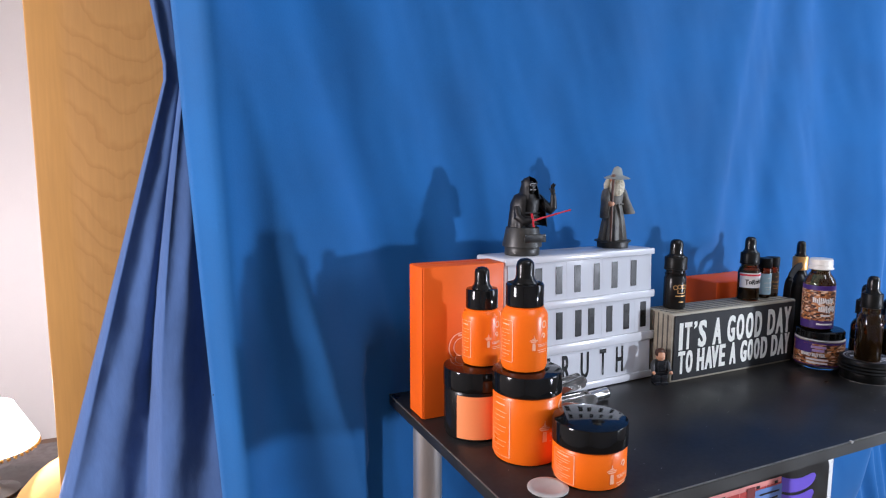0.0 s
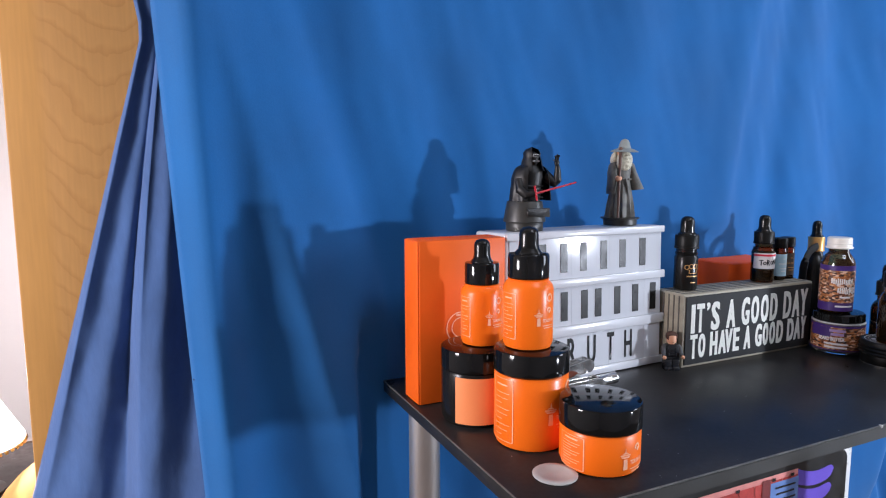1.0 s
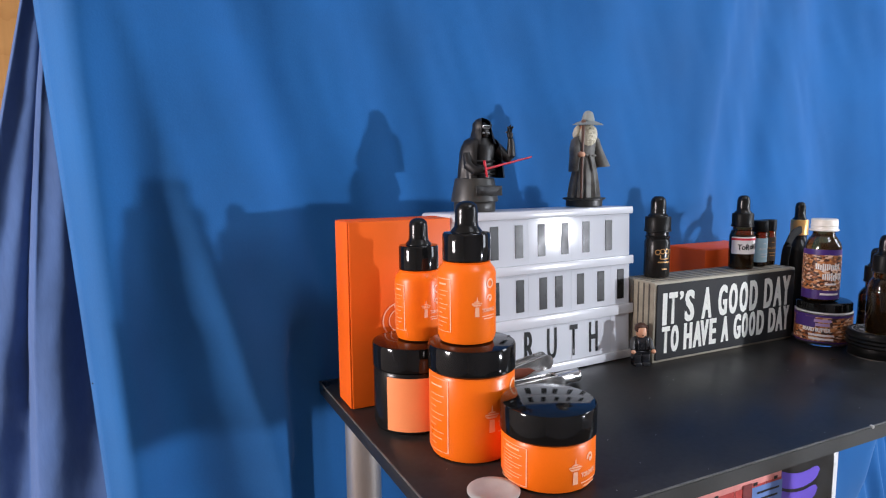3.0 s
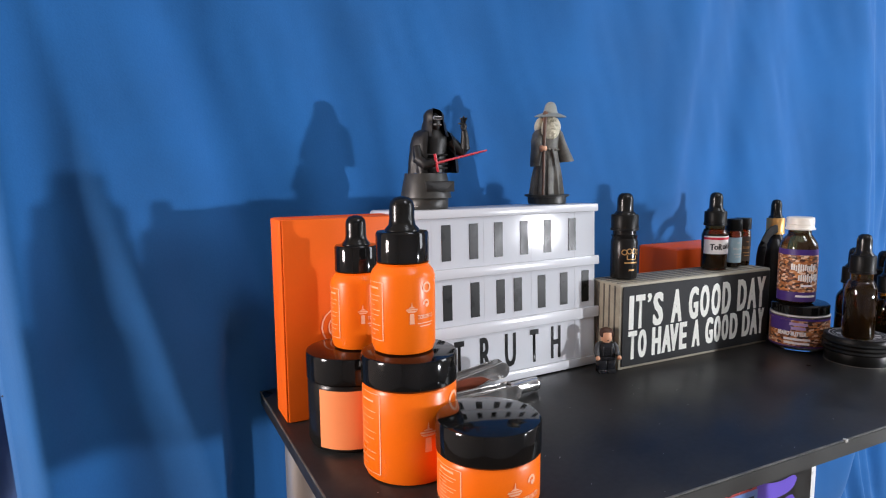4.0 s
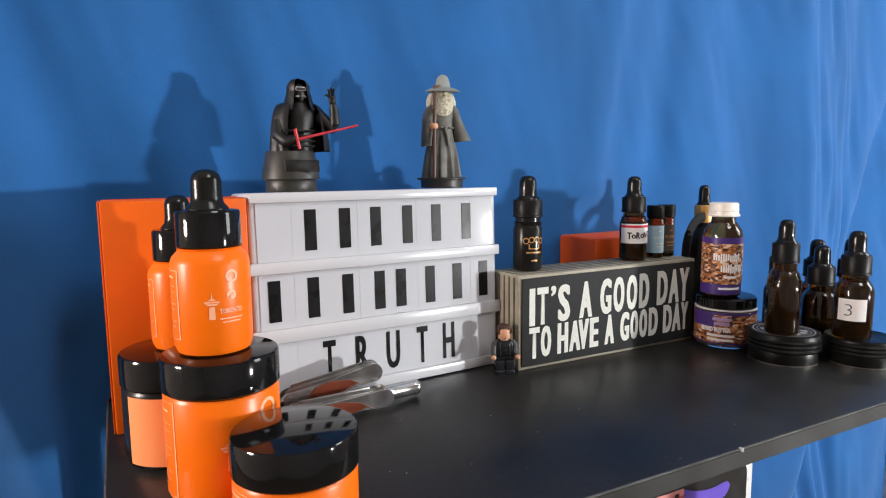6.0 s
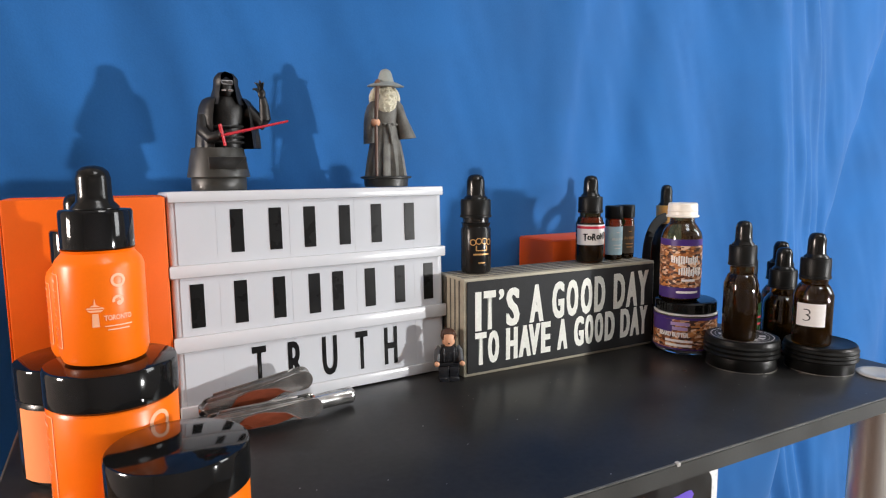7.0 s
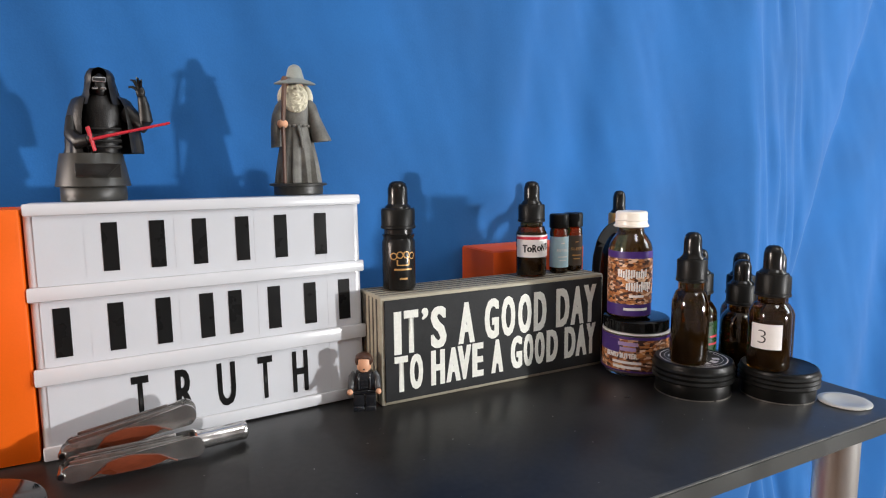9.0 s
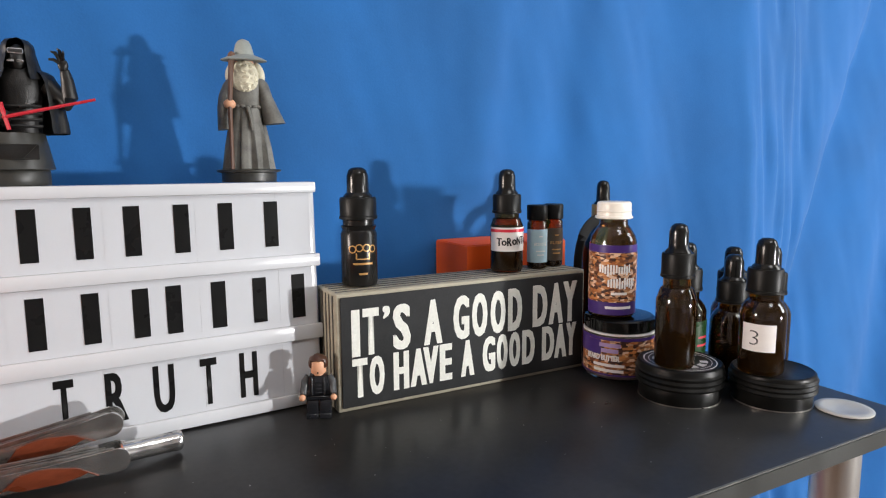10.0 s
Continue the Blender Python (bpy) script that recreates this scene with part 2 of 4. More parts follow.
def veneer_material():
    """Varnished plain-sawn veneer: nested cathedral arches beside a straight-grained strip, under fine pores."""
    m = bpy.data.materials.new("varnished_birch_veneer")
    m.use_nodes = True
    nt = m.node_tree
    b = nt.nodes["Principled BSDF"]
    b.inputs["Roughness"].default_value = 0.36

    def node(kind, a=None, b2=None, c=None):
        n = nt.nodes.new("ShaderNodeMath")
        n.operation = kind
        for k, v in enumerate((a, b2, c)):
            if isinstance(v, (int, float)):
                n.inputs[k].default_value = v
            elif v is not None:
                nt.links.new(v, n.inputs[k])
        return n.outputs[0]

    def rough_noise(scale, stretch, detail=3.0):
        mp = nt.nodes.new("ShaderNodeMapping")
        mp.inputs["Scale"].default_value = stretch
        no = nt.nodes.new("ShaderNodeTexNoise")
        no.inputs["Scale"].default_value, no.inputs["Detail"].default_value = scale, detail
        nt.links.new(tc.outputs["Object"], mp.inputs["Vector"])
        nt.links.new(mp.outputs["Vector"], no.inputs["Vector"])
        return no.outputs["Fac"]

    tc = nt.nodes.new("ShaderNodeTexCoord")
    sep = nt.nodes.new("ShaderNodeSeparateXYZ")
    nt.links.new(tc.outputs["Object"], sep.inputs[0])
    dx = node("ADD", sep.outputs[0], 0.545)
    arch = node("MULTIPLY", node("ABSOLUTE", dx), node("ABSOLUTE", dx))
    f = node("MULTIPLY_ADD", arch, -13.0, sep.outputs[2])
    f = node("MULTIPLY_ADD", rough_noise(16, (1, 1, 0.8)), 0.085, f)
    f = node("MULTIPLY_ADD", rough_noise(150, (1, 1, 0.5)), 0.008, f)
    ring = node("FRACT", node("MULTIPLY", f, 31.0))
    ramp = nt.nodes.new("ShaderNodeValToRGB")
    el = ramp.color_ramp.elements
    el[0].position, el[0].color = 0.0, (0.545, 0.285, 0.090, 1)
    el[1].position, el[1].color = 1.0, (0.600, 0.325, 0.108, 1)
    el.new(0.30).color = (0.625, 0.342, 0.115, 1)
    nt.links.new(ring, ramp.inputs[0])
    strip = nt.nodes.new("ShaderNodeMapRange")
    strip.inputs["From Min"].default_value, strip.inputs["From Max"].default_value = -0.607, -0.597
    nt.links.new(sep.outputs[0], strip.inputs["Value"])
    side = nt.nodes.new("ShaderNodeMixRGB")
    side.inputs[1].default_value = (0.61, 0.325, 0.095, 1)
    nt.links.new(strip.outputs[0], side.inputs[0])
    nt.links.new(ramp.outputs[0], side.inputs[2])
    mott = nt.nodes.new("ShaderNodeMapRange")
    mott.inputs["To Min"].default_value, mott.inputs["To Max"].default_value = 0.70, 1.16
    nt.links.new(node("MULTIPLY_ADD", rough_noise(34, (9, 9, 0.5)), 0.45, node("MULTIPLY", rough_noise(9, (1, 1, 0.7), 5.0), 0.6)), mott.inputs["Value"])
    mix = nt.nodes.new("ShaderNodeMixRGB")
    mix.blend_type = "MULTIPLY"
    mix.inputs[0].default_value = 1.0
    nt.links.new(side.outputs[0], mix.inputs[1])
    nt.links.new(mott.outputs[0], mix.inputs[2])
    nt.links.new(mix.outputs[0], b.inputs["Base Color"])
    return m


M_DOOR = veneer_material()


# ---- builders ----
def mesh_of(bm, name, mats, smooth=True, angle=40):
    bmesh.ops.recalc_face_normals(bm, faces=bm.faces)
    me = bpy.data.meshes.new(name)
    bm.to_mesh(me)
    bm.free()
    for m in (mats if isinstance(mats, (list, tuple)) else [mats]):
        me.materials.append(m)
    if smooth:
        me.shade_smooth()
        me.set_sharp_from_angle(angle=radians(angle))
    return me


def part(name, bm, material, parent, label="", smooth=True, angle=40):
    """One mesh object under a thing or a part."""
    o = new(name, mesh_of(bm, name, material, smooth, angle))
    o.parent = parent
    if label:
        tagged(o, label)
    return o


def thing(name, label, category, at=(0, 0, 0), rz=0.0, group="", kind=""):
    o = new(name)
    o.matrix_world = pose(*at, 0, 0, rz)
    o.empty_display_size = 0.02
    return tagged(o, label, category, group, kind)


def solid(name, bm, material, label, category, at=(0, 0, 0), rz=0.0, group="", kind="", smooth=True, angle=40):
    o = new(name, mesh_of(bm, name, material, smooth, angle))
    o.matrix_world = pose(*at, 0, 0, rz)
    return tagged(o, label, category, group, kind)


def add_box(bm, x0, x1, y0, y1, z0, z1, bevel=0.0, seg=2, index=0, m=None):
    res = bmesh.ops.create_cube(bm, size=1.0)
    vs = res["verts"]
    for v in vs:
        v.co = Vector((x0 + (v.co.x + 0.5) * (x1 - x0), y0 + (v.co.y + 0.5) * (y1 - y0), z0 + (v.co.z + 0.5) * (z1 - z0)))
    faces = {f for v in vs for f in v.link_faces}
    if bevel:
        edges = list({e for v in vs for e in v.link_edges})
        out = bmesh.ops.bevel(bm, geom=edges, offset=bevel, segments=seg, profile=0.5, affect="EDGES")
        faces |= set(out["faces"])
        vs = list({v for f in faces if f.is_valid for v in f.verts})
    for f in faces:
        if f.is_valid:
            f.material_index = index
    if m is not None:
        bmesh.ops.transform(bm, matrix=m, verts=[v for v in vs if v.is_valid])
    return bm


def box(*a, **k):
    return add_box(bmesh.new(), *a, **k)


def add_lathe(bm, profile, segs=40, index=0, ribs=None, m=None, sx=1.0, sy=1.0):
    """Turn (r, z) pairs about the z axis; ribs = (z0, z1, depth) makes every other column shallower there."""
    rings = []
    made = []
    for r, z in profile:
        ring = []
        for i in range(segs):
            q = r
            if ribs and ribs[0] <= z <= ribs[1] and i % 2:
                q = r - ribs[2]
            a = 2 * math.pi * i / segs
            ring.append(bm.verts.new((q * math.cos(a) * sx, q * math.sin(a) * sy, z)))
        rings.append(ring)
        made += ring
    for a, b in zip(rings, rings[1:]):
        for i in range(segs):
            f = bm.faces.new((a[i], a[(i + 1) % segs], b[(i + 1) % segs], b[i]))
            f.material_index = index
    for ring in (rings[0], rings[-1]):
        f = bm.faces.new(ring)
        f.material_index = index
    if m is not None:
        bmesh.ops.transform(bm, matrix=m, verts=made)
    return bm


def lathe(profile, **k):
    return add_lathe(bmesh.new(), profile, **k)


def add_tube(bm, pts, radii, segs=12, index=0):
    """A tube through points, with a radius at each."""
    pts = [Vector(p) for p in pts]
    rings = []
    for i, p in enumerate(pts):
        d = (pts[min(i + 1, len(pts) - 1)] - pts[max(i - 1, 0)]).normalized()
        up = Vector((0, 0, 1)) if abs(d.z) < 0.9 else Vector((0, 1, 0))
        u = d.cross(up).normalized()
        w = d.cross(u)
        r = radii[i] if isinstance(radii, (list, tuple)) else radii
        ru, rw = r if isinstance(r, tuple) else (r, r)
        rings.append([bm.verts.new(p + u * (ru * math.cos(2 * math.pi * k / segs)) + w * (rw * math.sin(2 * math.pi * k / segs))) for k in range(segs)])
    for a, b in zip(rings, rings[1:]):
        for k in range(segs):
            bm.faces.new((a[k], a[(k + 1) % segs], b[(k + 1) % segs], b[k])).material_index = index
    bm.faces.new(rings[0]).material_index = index
    bm.faces.new(rings[-1]).material_index = index
    return bm


def add_ball(bm, c, rx, ry, rz, index=0, u=16, v=10, m=None):
    res = bmesh.ops.create_uvsphere(bm, u_segments=u, v_segments=v, radius=1.0)
    mm = Matrix.Translation(c) @ (m or Matrix()) @ Matrix.Diagonal((rx, ry, rz, 1))
    bmesh.ops.transform(bm, matrix=mm, verts=res["verts"])
    for f in {f for w in res["verts"] for f in w.link_faces}:
        f.material_index = index
    return bm


def text_mesh(s, height, width=None, bold=0.0, depth=0.0):
    """Built-in font, capital height and overall width in metres; in the x-z plane, centred, facing -y."""
    c = bpy.data.curves.new("text", "FONT")
    c.body, c.align_x, c.offset, c.resolution_u = s, "LEFT", bold, 3
    o = bpy.data.objects.new("text", c)
    scene.collection.objects.link(o)
    me = bpy.data.meshes.new_from_object(o.evaluated_get(bpy.context.evaluated_depsgraph_get()))
    bpy.data.objects.remove(o)
    bm = bmesh.new()
    bm.from_mesh(me)
    bpy.data.meshes.remove(me)
    xs = [v.co.x for v in bm.verts]
    ys = [v.co.y for v in bm.verts]
    kz = height / (max(ys) - min(ys))
    kx = width / (max(xs) - min(xs)) if width else kz
    mx, my = (max(xs) + min(xs)) / 2, (max(ys) + min(ys)) / 2
    for v in bm.verts:
        v.co = Vector(((v.co.x - mx) * kx, 0, (v.co.y - my) * kz))
    for f in bm.faces:
        f.normal_update()
        if f.normal.y > 0:
            f.normal_flip()
    if depth:
        faces = list(bm.faces)
        out = bmesh.ops.extrude_face_region(bm, geom=faces)
        for v in out["geom"]:
            if isinstance(v, bmesh.types.BMVert):
                v.co.y -= depth
    return bm


def fatten(bm, dx):
    """Broaden upright strokes: two more copies, a little to either side and behind."""
    me = bpy.data.meshes.new("tmp")
    bm.to_mesh(me)
    for k, d in ((1, -dx), (2, dx)):
        old = set(bm.verts)
        bm.from_mesh(me)
        for v in bm.verts:
            if v not in old:
                v.co += Vector((d, 0.00006 * k, 0))
    bpy.data.meshes.remove(me)
    return bm


def bend(bm, r, angle, z):
    """Wrap a flat piece in the x-z plane round the z axis at radius r, centred on angle (degrees) and height z."""
    long = [e for e in bm.edges if abs(e.verts[0].co.x - e.verts[1].co.x) > r * 0.12]
    if long:
        bmesh.ops.subdivide_edges(bm, edges=long, cuts=3, use_grid_fill=True)
    for v in bm.verts:
        a = radians(angle) + v.co.x / r
        q = r - v.co.y
        v.co = Vector((q * math.cos(a), q * math.sin(a), v.co.z + z))
    return bm


def flat(w, h, nx=1, x=0.0, z=0.0, bm=None):
    """A flat sheet in the x-z plane with nx columns."""
    bm = bm or bmesh.new()
    cols = [[bm.verts.new((x - w / 2 + w * i / nx, 0, z + s * h / 2)) for s in (-1, 1)] for i in range(nx + 1)]
    for a, b in zip(cols, cols[1:]):
        bm.faces.new((a[0], b[0], b[1], a[1]))
    return bm


def wrap_label(r, a0, a1, z0, z1, thick=0.0002, n=24):
    """A thin paper or print band on a cylinder."""
    bm = bmesh.new()
    rows = []
    for i in range(n + 1):
        a = radians(a0 + (a1 - a0) * i / n)
        rows.append([bm.verts.new((q * math.cos(a), q * math.sin(a), z)) for q, z in ((r, z0), (r + thick, z0), (r + thick, z1), (r, z1))])
    for a, b in zip(rows, rows[1:]):
        for k in range(3):
            bm.faces.new((a[k], b[k], b[k + 1], a[k + 1]))
    bm.faces.new(rows[0])
    bm.faces.new(rows[-1])
    return bm


def bars(rows, height, bm=None, x=0.0):
    """Plain bars for print too small to read: rows of (z, width)."""
    bm = bm or bmesh.new()
    for z, w in rows:
        flat(w, height, max(1, int(w / 0.002)), x, z, bm)
    return bm


def ring_flat(r0, r1, x=0.0, z=0.0, bm=None, n=20, a0=0, a1=360):
    bm = bm or bmesh.new()
    vs = []
    for i in range(n + 1):
        a = radians(a0 + (a1 - a0) * i / n)
        vs.append((bm.verts.new((x + r0 * math.cos(a), 0, z + r0 * math.sin(a))), bm.verts.new((x + r1 * math.cos(a), 0, z + r1 * math.sin(a)))))
    for a, b in zip(vs, vs[1:]):
        bm.faces.new((a[0], a[1], b[1], b[0]))
    return bm


# ---- room ----
def wall(name, x0, x1, y0, y1, z0, z1, m=None):
    solid(name, box(x0, x1, y0, y1, z0, z1), m or M_WALL, "plain white painted wall", "wall", kind="structure", smooth=False)


solid("floor", box(-2.6, 2.6, -2.9, 2.2, -0.1, 0.0), M_FLOOR, "brown wooden floor", "floor", kind="structure", smooth=False)
solid("ceiling", box(-2.6, 2.6, -2.9, 2.2, 2.4, 2.5), M_CEIL, "plain white ceiling", "ceiling", kind="structure", smooth=False)
wall("wall_north", -2.6, 2.6, 2.1, 2.2, 0.0, 2.4)
wall("wall_south", -2.6, 2.6, -2.9, -2.8, 0.0, 2.4)
wall("wall_west", -2.6, -2.5, -2.8, 2.1, 0.0, 2.4)
wall("wall_east", 2.5, 2.6, -2.8, 2.1, 0.0, 2.4)
wall("wall_behind_curtain", -0.10, 2.5, 0.20, 0.28, 0.0, 2.4)

# wooden slab behind the curtain's left end
door = thing("door", "varnished birch veneer door slab behind the blue curtain", "door", kind="structure")
part("panel", box(-0.6355, -0.104, 0.300, 0.340, 0.01, 2.05, bevel=0.002), M_DOOR, door)

# ---- curtain ----
FOLDS = [  # x at z 1.2, x at z 0.7, half width on the left and on the right, depth towards the room, sharpness
    (-0.479, -0.452, 0.017, 0.022, 0.030, 1.8), (-0.481, -0.345, 0.050, 0.085, 0.036, 1.35), (-0.405, -0.245, 0.020, 0.040, -0.010, 2.0),
    (-0.330, -0.190, 0.050, 0.034, 0.010, 1.6), (-0.245, -0.110, 0.036, 0.030, 0.006, 1.6), (-0.185, -0.110, 0.036, 0.050, 0.005, 2.0),
    (-0.040, 0.000, 0.050, 0.040, -0.004, 2.0), (0.080, 0.050, 0.040, 0.040, -0.008, 2.0), (0.205, 0.130, 0.030, 0.022, 0.011, 2.0),
    (0.290, 0.245, 0.030, 0.030, -0.010, 2.0), (0.385, 0.420, 0.040, 0.040, -0.008, 2.0), (0.478, 0.520, 0.050, 0.060, 0.026, 1.7),
    (0.560, 0.590, 0.018, 0.024, 0.007, 1.5), (0.640, 0.640, 0.016, 0.020, -0.006, 1.5),
    (0.838, 0.650, 0.034, 0.090, -0.030, 1.3),
    (0.945, 0.860, 0.040, 0.040, -0.014, 2.0), (1.040, 0.930, 0.040, 0.018, 0.022, 1.6), (1.150, 1.120, 0.040, 0.030, 0.016, 2.0),
]


def curtain_y(x, z):
    y = 0.107
    for xt, xb, wl, wr, d, p in FOLDS:
        c = xb + (xt - xb) * (z - 0.7) / 0.5
        y -= d * math.exp(-(abs(x - c) / (wl if x < c else wr)) ** p)
    y += 0.007 * noise.noise((x * 5, z * 3.0, 1.7)) + 0.0032 * noise.noise((x * 22 + z * 6, z * 7, 4.1))
    y += 0.0013 * noise.noise((x * 70 + z * 30, z * 24, 9.3))
    y += 0.0110 * math.exp(-((x - 0.575 + 0.10 * (z - 1.0)) / 0.075) ** 2) * noise.noise((x * 55 + z * 8, z * 7, 2.2))
    y += 0.019 * math.exp(-((x + 0.165) / 0.15) ** 4)
    if -0.33 < x < 0.34 and z < 0.80:
        y = max(y, 0.100)
    if 0.09 < x < 0.26 and z < 0.88:
        y = max(y, 0.1075)
    return y


def curtain_left(z):
    return -0.497 + (1.2 - z) * 0.054


curtain = thing("curtain", "royal blue cotton curtain hanging in loose folds", "curtain", kind="structure")
bm = bmesh.new()
NX, NZ = 420, 170
grid = []
for j in range(NZ + 1):
    z = 0.02 + 2.28 * j / NZ
    xl = curtain_left(z) - 0.004
    grid.append([bm.verts.new((xl + (1.35 - xl) * i / NX, curtain_y(xl + (1.35 - xl) * i / NX, z), z)) for i in range(NX + 1)])
for a, b in zip(grid, grid[1:]):
    for i in range(NX):
        bm.faces.new((a[i], a[i + 1], b[i + 1], b[i]))
sheet = part("sheet", bm, M_CURTAIN, curtain, angle=180)
sheet.modifiers.new("thickness", "SOLIDIFY").thickness = 0.0012

# the gathered end, pinched high up and spreading towards the floor
bm = bmesh.new()
grid = []
NU, NV = 130, 150
for j in range(NV + 1):
    z = 0.02 + 2.28 * j / NV
    s = max(0.0, 1.075 - z)
    spread = 0.012 + 0.34 * s if z < 1.075 else 0.012 + 0.10 * (z - 1.075)
    row = []
    for i in range(NU + 1):
        u = i / NU
        xr = curtain_left(z) - 0.002
        x = xr + 0.022 - u * (spread + 0.022)
        y = curtain_y(xr, z) + 0.036 + u * spread * 0.95
        amp = min(0.040, 0.006 + 0.12 * s)
        cuts = (0.0, 0.10 + 0.04 * math.sin(9 * z), 0.56 + 0.05 * math.sin(7 * z + 1.0), 1.0)
        k = 0 if u < cuts[1] else 1 if u < cuts[2] else 2
        v = (cuts[k + 1] - u) / (cuts[k + 1] - cuts[k])
        y -= amp * (0.55, 1.0, 0.85)[k] * math.sqrt(min(1.0, v / 0.16)) * (1 - 0.9 * v ** 1.5)
        y += amp * 0.12 * math.sin(2 * math.pi * 3.1 * u + 5 * z)
        y += 0.004 * noise.noise((x * 18, z * 9, 7.7)) + 0.0034 * noise.noise((x * 40, z * 15, 3.7)) + 0.0012 * noise.noise((x * 90 + z * 60, z * 45, 6.1))
        if x > xr - 0.012:
            y = max(y, curtain_y(x, z) + 0.006)
        row.append(bm.verts.new((x, min(y, 0.293), z)))
    grid.append(row)
for a, b in zip(grid, grid[1:]):
    for i in range(NU):
        bm.faces.new((a[i], a[i + 1], b[i + 1], b[i]))
drape = part("gathered_edge", bm, M_CURTAIN_WARM_LIT, curtain, "gathered blue cloth edge in tapering pleats", angle=180)
drape.modifiers.new("thickness", "SOLIDIFY").thickness = 0.0012

# ---- room behind: lamp and cushion by the white wall ----
side = thing("side_table", "small dark wooden side table by the wall", "table", at=(-0.93, 1.12, 0))
part("tabletop", box(-0.22, 0.22, -0.2, 0.2, 0.26, 0.285, bevel=0.003), M_DARK_WOOD, side)
for sx in (-0.19, 0.19):
    for sy in (-0.17, 0.17):
        part("leg", box(sx - 0.015, sx + 0.015, sy - 0.015, sy + 0.015, 0, 0.26, bevel=0.002), M_DARK_WOOD, side)
lamp = thing("table_lamp", "lit white table lamp with a beaded shade", "lamp", at=(-0.872, 1.06, 0.285))
part("base", lathe([(0.05, 0), (0.052, 0.008), (0.02, 0.018), (0.010, 0.03), (0.016, 0.06), (0.010, 0.10), (0.006, 0.13)]), M_DARK_WOOD, lamp)
part("collar", lathe([(0.012, 0.085), (0.014, 0.09), (0.014, 0.105), (0.010, 0.11)]), M_BRASS, lamp)
shade = part("shade", lathe([(0.092, 0.110), (0.094, 0.114), (0.052, 0.20), (0.048, 0.20), (0.088, 0.114)]), M_SHADE, lamp)
bm = bmesh.new()
for i in range(44):
    a = 2 * math.pi * i / 44
    add_ball(bm, (0.093 * math.cos(a), 0.093 * math.sin(a), 0.106), 0.004, 0.004, 0.004, u=8, v=6)
part("bead_trim", bm, M_BRASS, shade)
glow = bpy.data.lights.new("table_lamp_bulb", "POINT")
glow.energy, glow.color, glow.shadow_soft_size = 60, (1.0, 0.86, 0.79), 0.05
new("table_lamp_bulb", glow).location = (-0.872, 1.06, 0.52)
bm = bmesh.new()
add_ball(bm, (0, 0, 0), 0.16, 0.10, 0.20, u=24, v=16)
for v in bm.verts:
    v.co.z = max(v.co.z, -0.17)
solid("cushion", bm, M_CUSHION, "orange cloth cushion on the floor lit by the lamp", "cushion", at=(-0.70, 1.02, 0.17), rz=20)

# ---- shelf unit ----
TOP = 0.75
shelf = thing("shelf_unit", "black laminate shelf unit on grey metal posts", "shelf")
part("tabletop", box(-0.3015, 0.322, -0.1835, 0.097, TOP - 0.0118, TOP, bevel=0.0012), [M_SHELF], shelf)
bm = box(-0.3013, 0.3218, -0.1847, -0.1833, TOP - 0.0112, TOP - 0.0012)
part("edge_band", bm, M_SHELF_EDGE, shelf, smooth=False)
bm = box(-0.3005, 0.321, -0.1842, -0.1830, TOP - 0.0010, TOP - 0.0002)
add_box(bm, -0.3021, -0.3011, -0.1825, 0.096, TOP - 0.0010, TOP - 0.0002)
part("worn_edge_line", bm, M_EDGE_WORN, shelf, "pale worn edge line", smooth=False)
part("edge_chip", box(0.029, 0.0315, -0.1851, -0.1825, TOP - 0.002, TOP + 0.0003, bevel=0.0004), M_FROST, shelf, "pale chip in the edge")
for px, py in ((-0.278, 0.048), (0.297, -0.148)):
    part("post", lathe([(0.0148, 0.0), (0.0148, TOP - 0.0121)], segs=32), M_STEEL, shelf, "brushed grey metal post").location = (px, py, 0)
part("lower_shelf", box(-0.3015, 0.322, -0.185, 0.097, 0.375, 0.39, bevel=0.001), M_SHELF, shelf)

# framed print that stands under the top
poster = thing("framed_print", "white-edged framed comic print standing on the lower shelf", "picture", at=(0.0, 0.0, 0.39))
part("board", box(-0.02, 0.307, 0.0, 0.014, 0.0, 0.232, bevel=0.002), M_POSTER_WHITE, poster)
bm = bmesh.new()
pts = []
for cx, cz, a0 in ((0.281, 0.199, 0), (0.005, 0.199, 90), (0.005, 0.026, 180), (0.282, 0.026, 270)):
    for k in range(7):
        a = radians(a0 + 15 * k)
        pts.append(bm.verts.new((cx + 0.0145 * math.cos(a), -0.0012, cz + 0.0145 * math.sin(a))))
bm.faces.new(pts)
part("dark_panel", bm, M_POSTER_BLACK, poster, smooth=False)
part("printed_backing", flat(0.186, 0.178, 4, 0.106, 0.117), M_BRICK_LINE, poster, smooth=False).location = (0, -0.0018, 0)
bm = bmesh.new()
rng = random.Random(4)
for r in range(9):
    x = 0.013 - 0.012 * (r % 2)
    while x < 0.199:
        w = rng.uniform(0.022, 0.032)
        a, b = max(x, 0.014), min(x + w - 0.0014, 0.1985)
        if b - a > 0.004:
            flat(b - a, 0.0172 - rng.uniform(0, 0.0014), 1, (a + b) / 2, 0.0365 + 0.0193 * r, bm)
        x += w
tagged(part("printed_bricks", bm, [M_BRICK], poster, "red printed brick wall", smooth=False), kind="stuff").location = (0, -0.0024, 0)
bm = bmesh.new()
for x, z in ((0.030, 0.1995), (0.062, 0.1805), (0.094, 0.1995), (0.120, 0.1805), (0.155, 0.2005), (0.188, 0.2010)):
    flat(0.006, 0.004, 1, x, z, bm)
tagged(part("printed_chips", bm, M_INK, poster, "black printed gaps between bricks", smooth=False), kind="stuff").location = (0, -0.0028, 0)
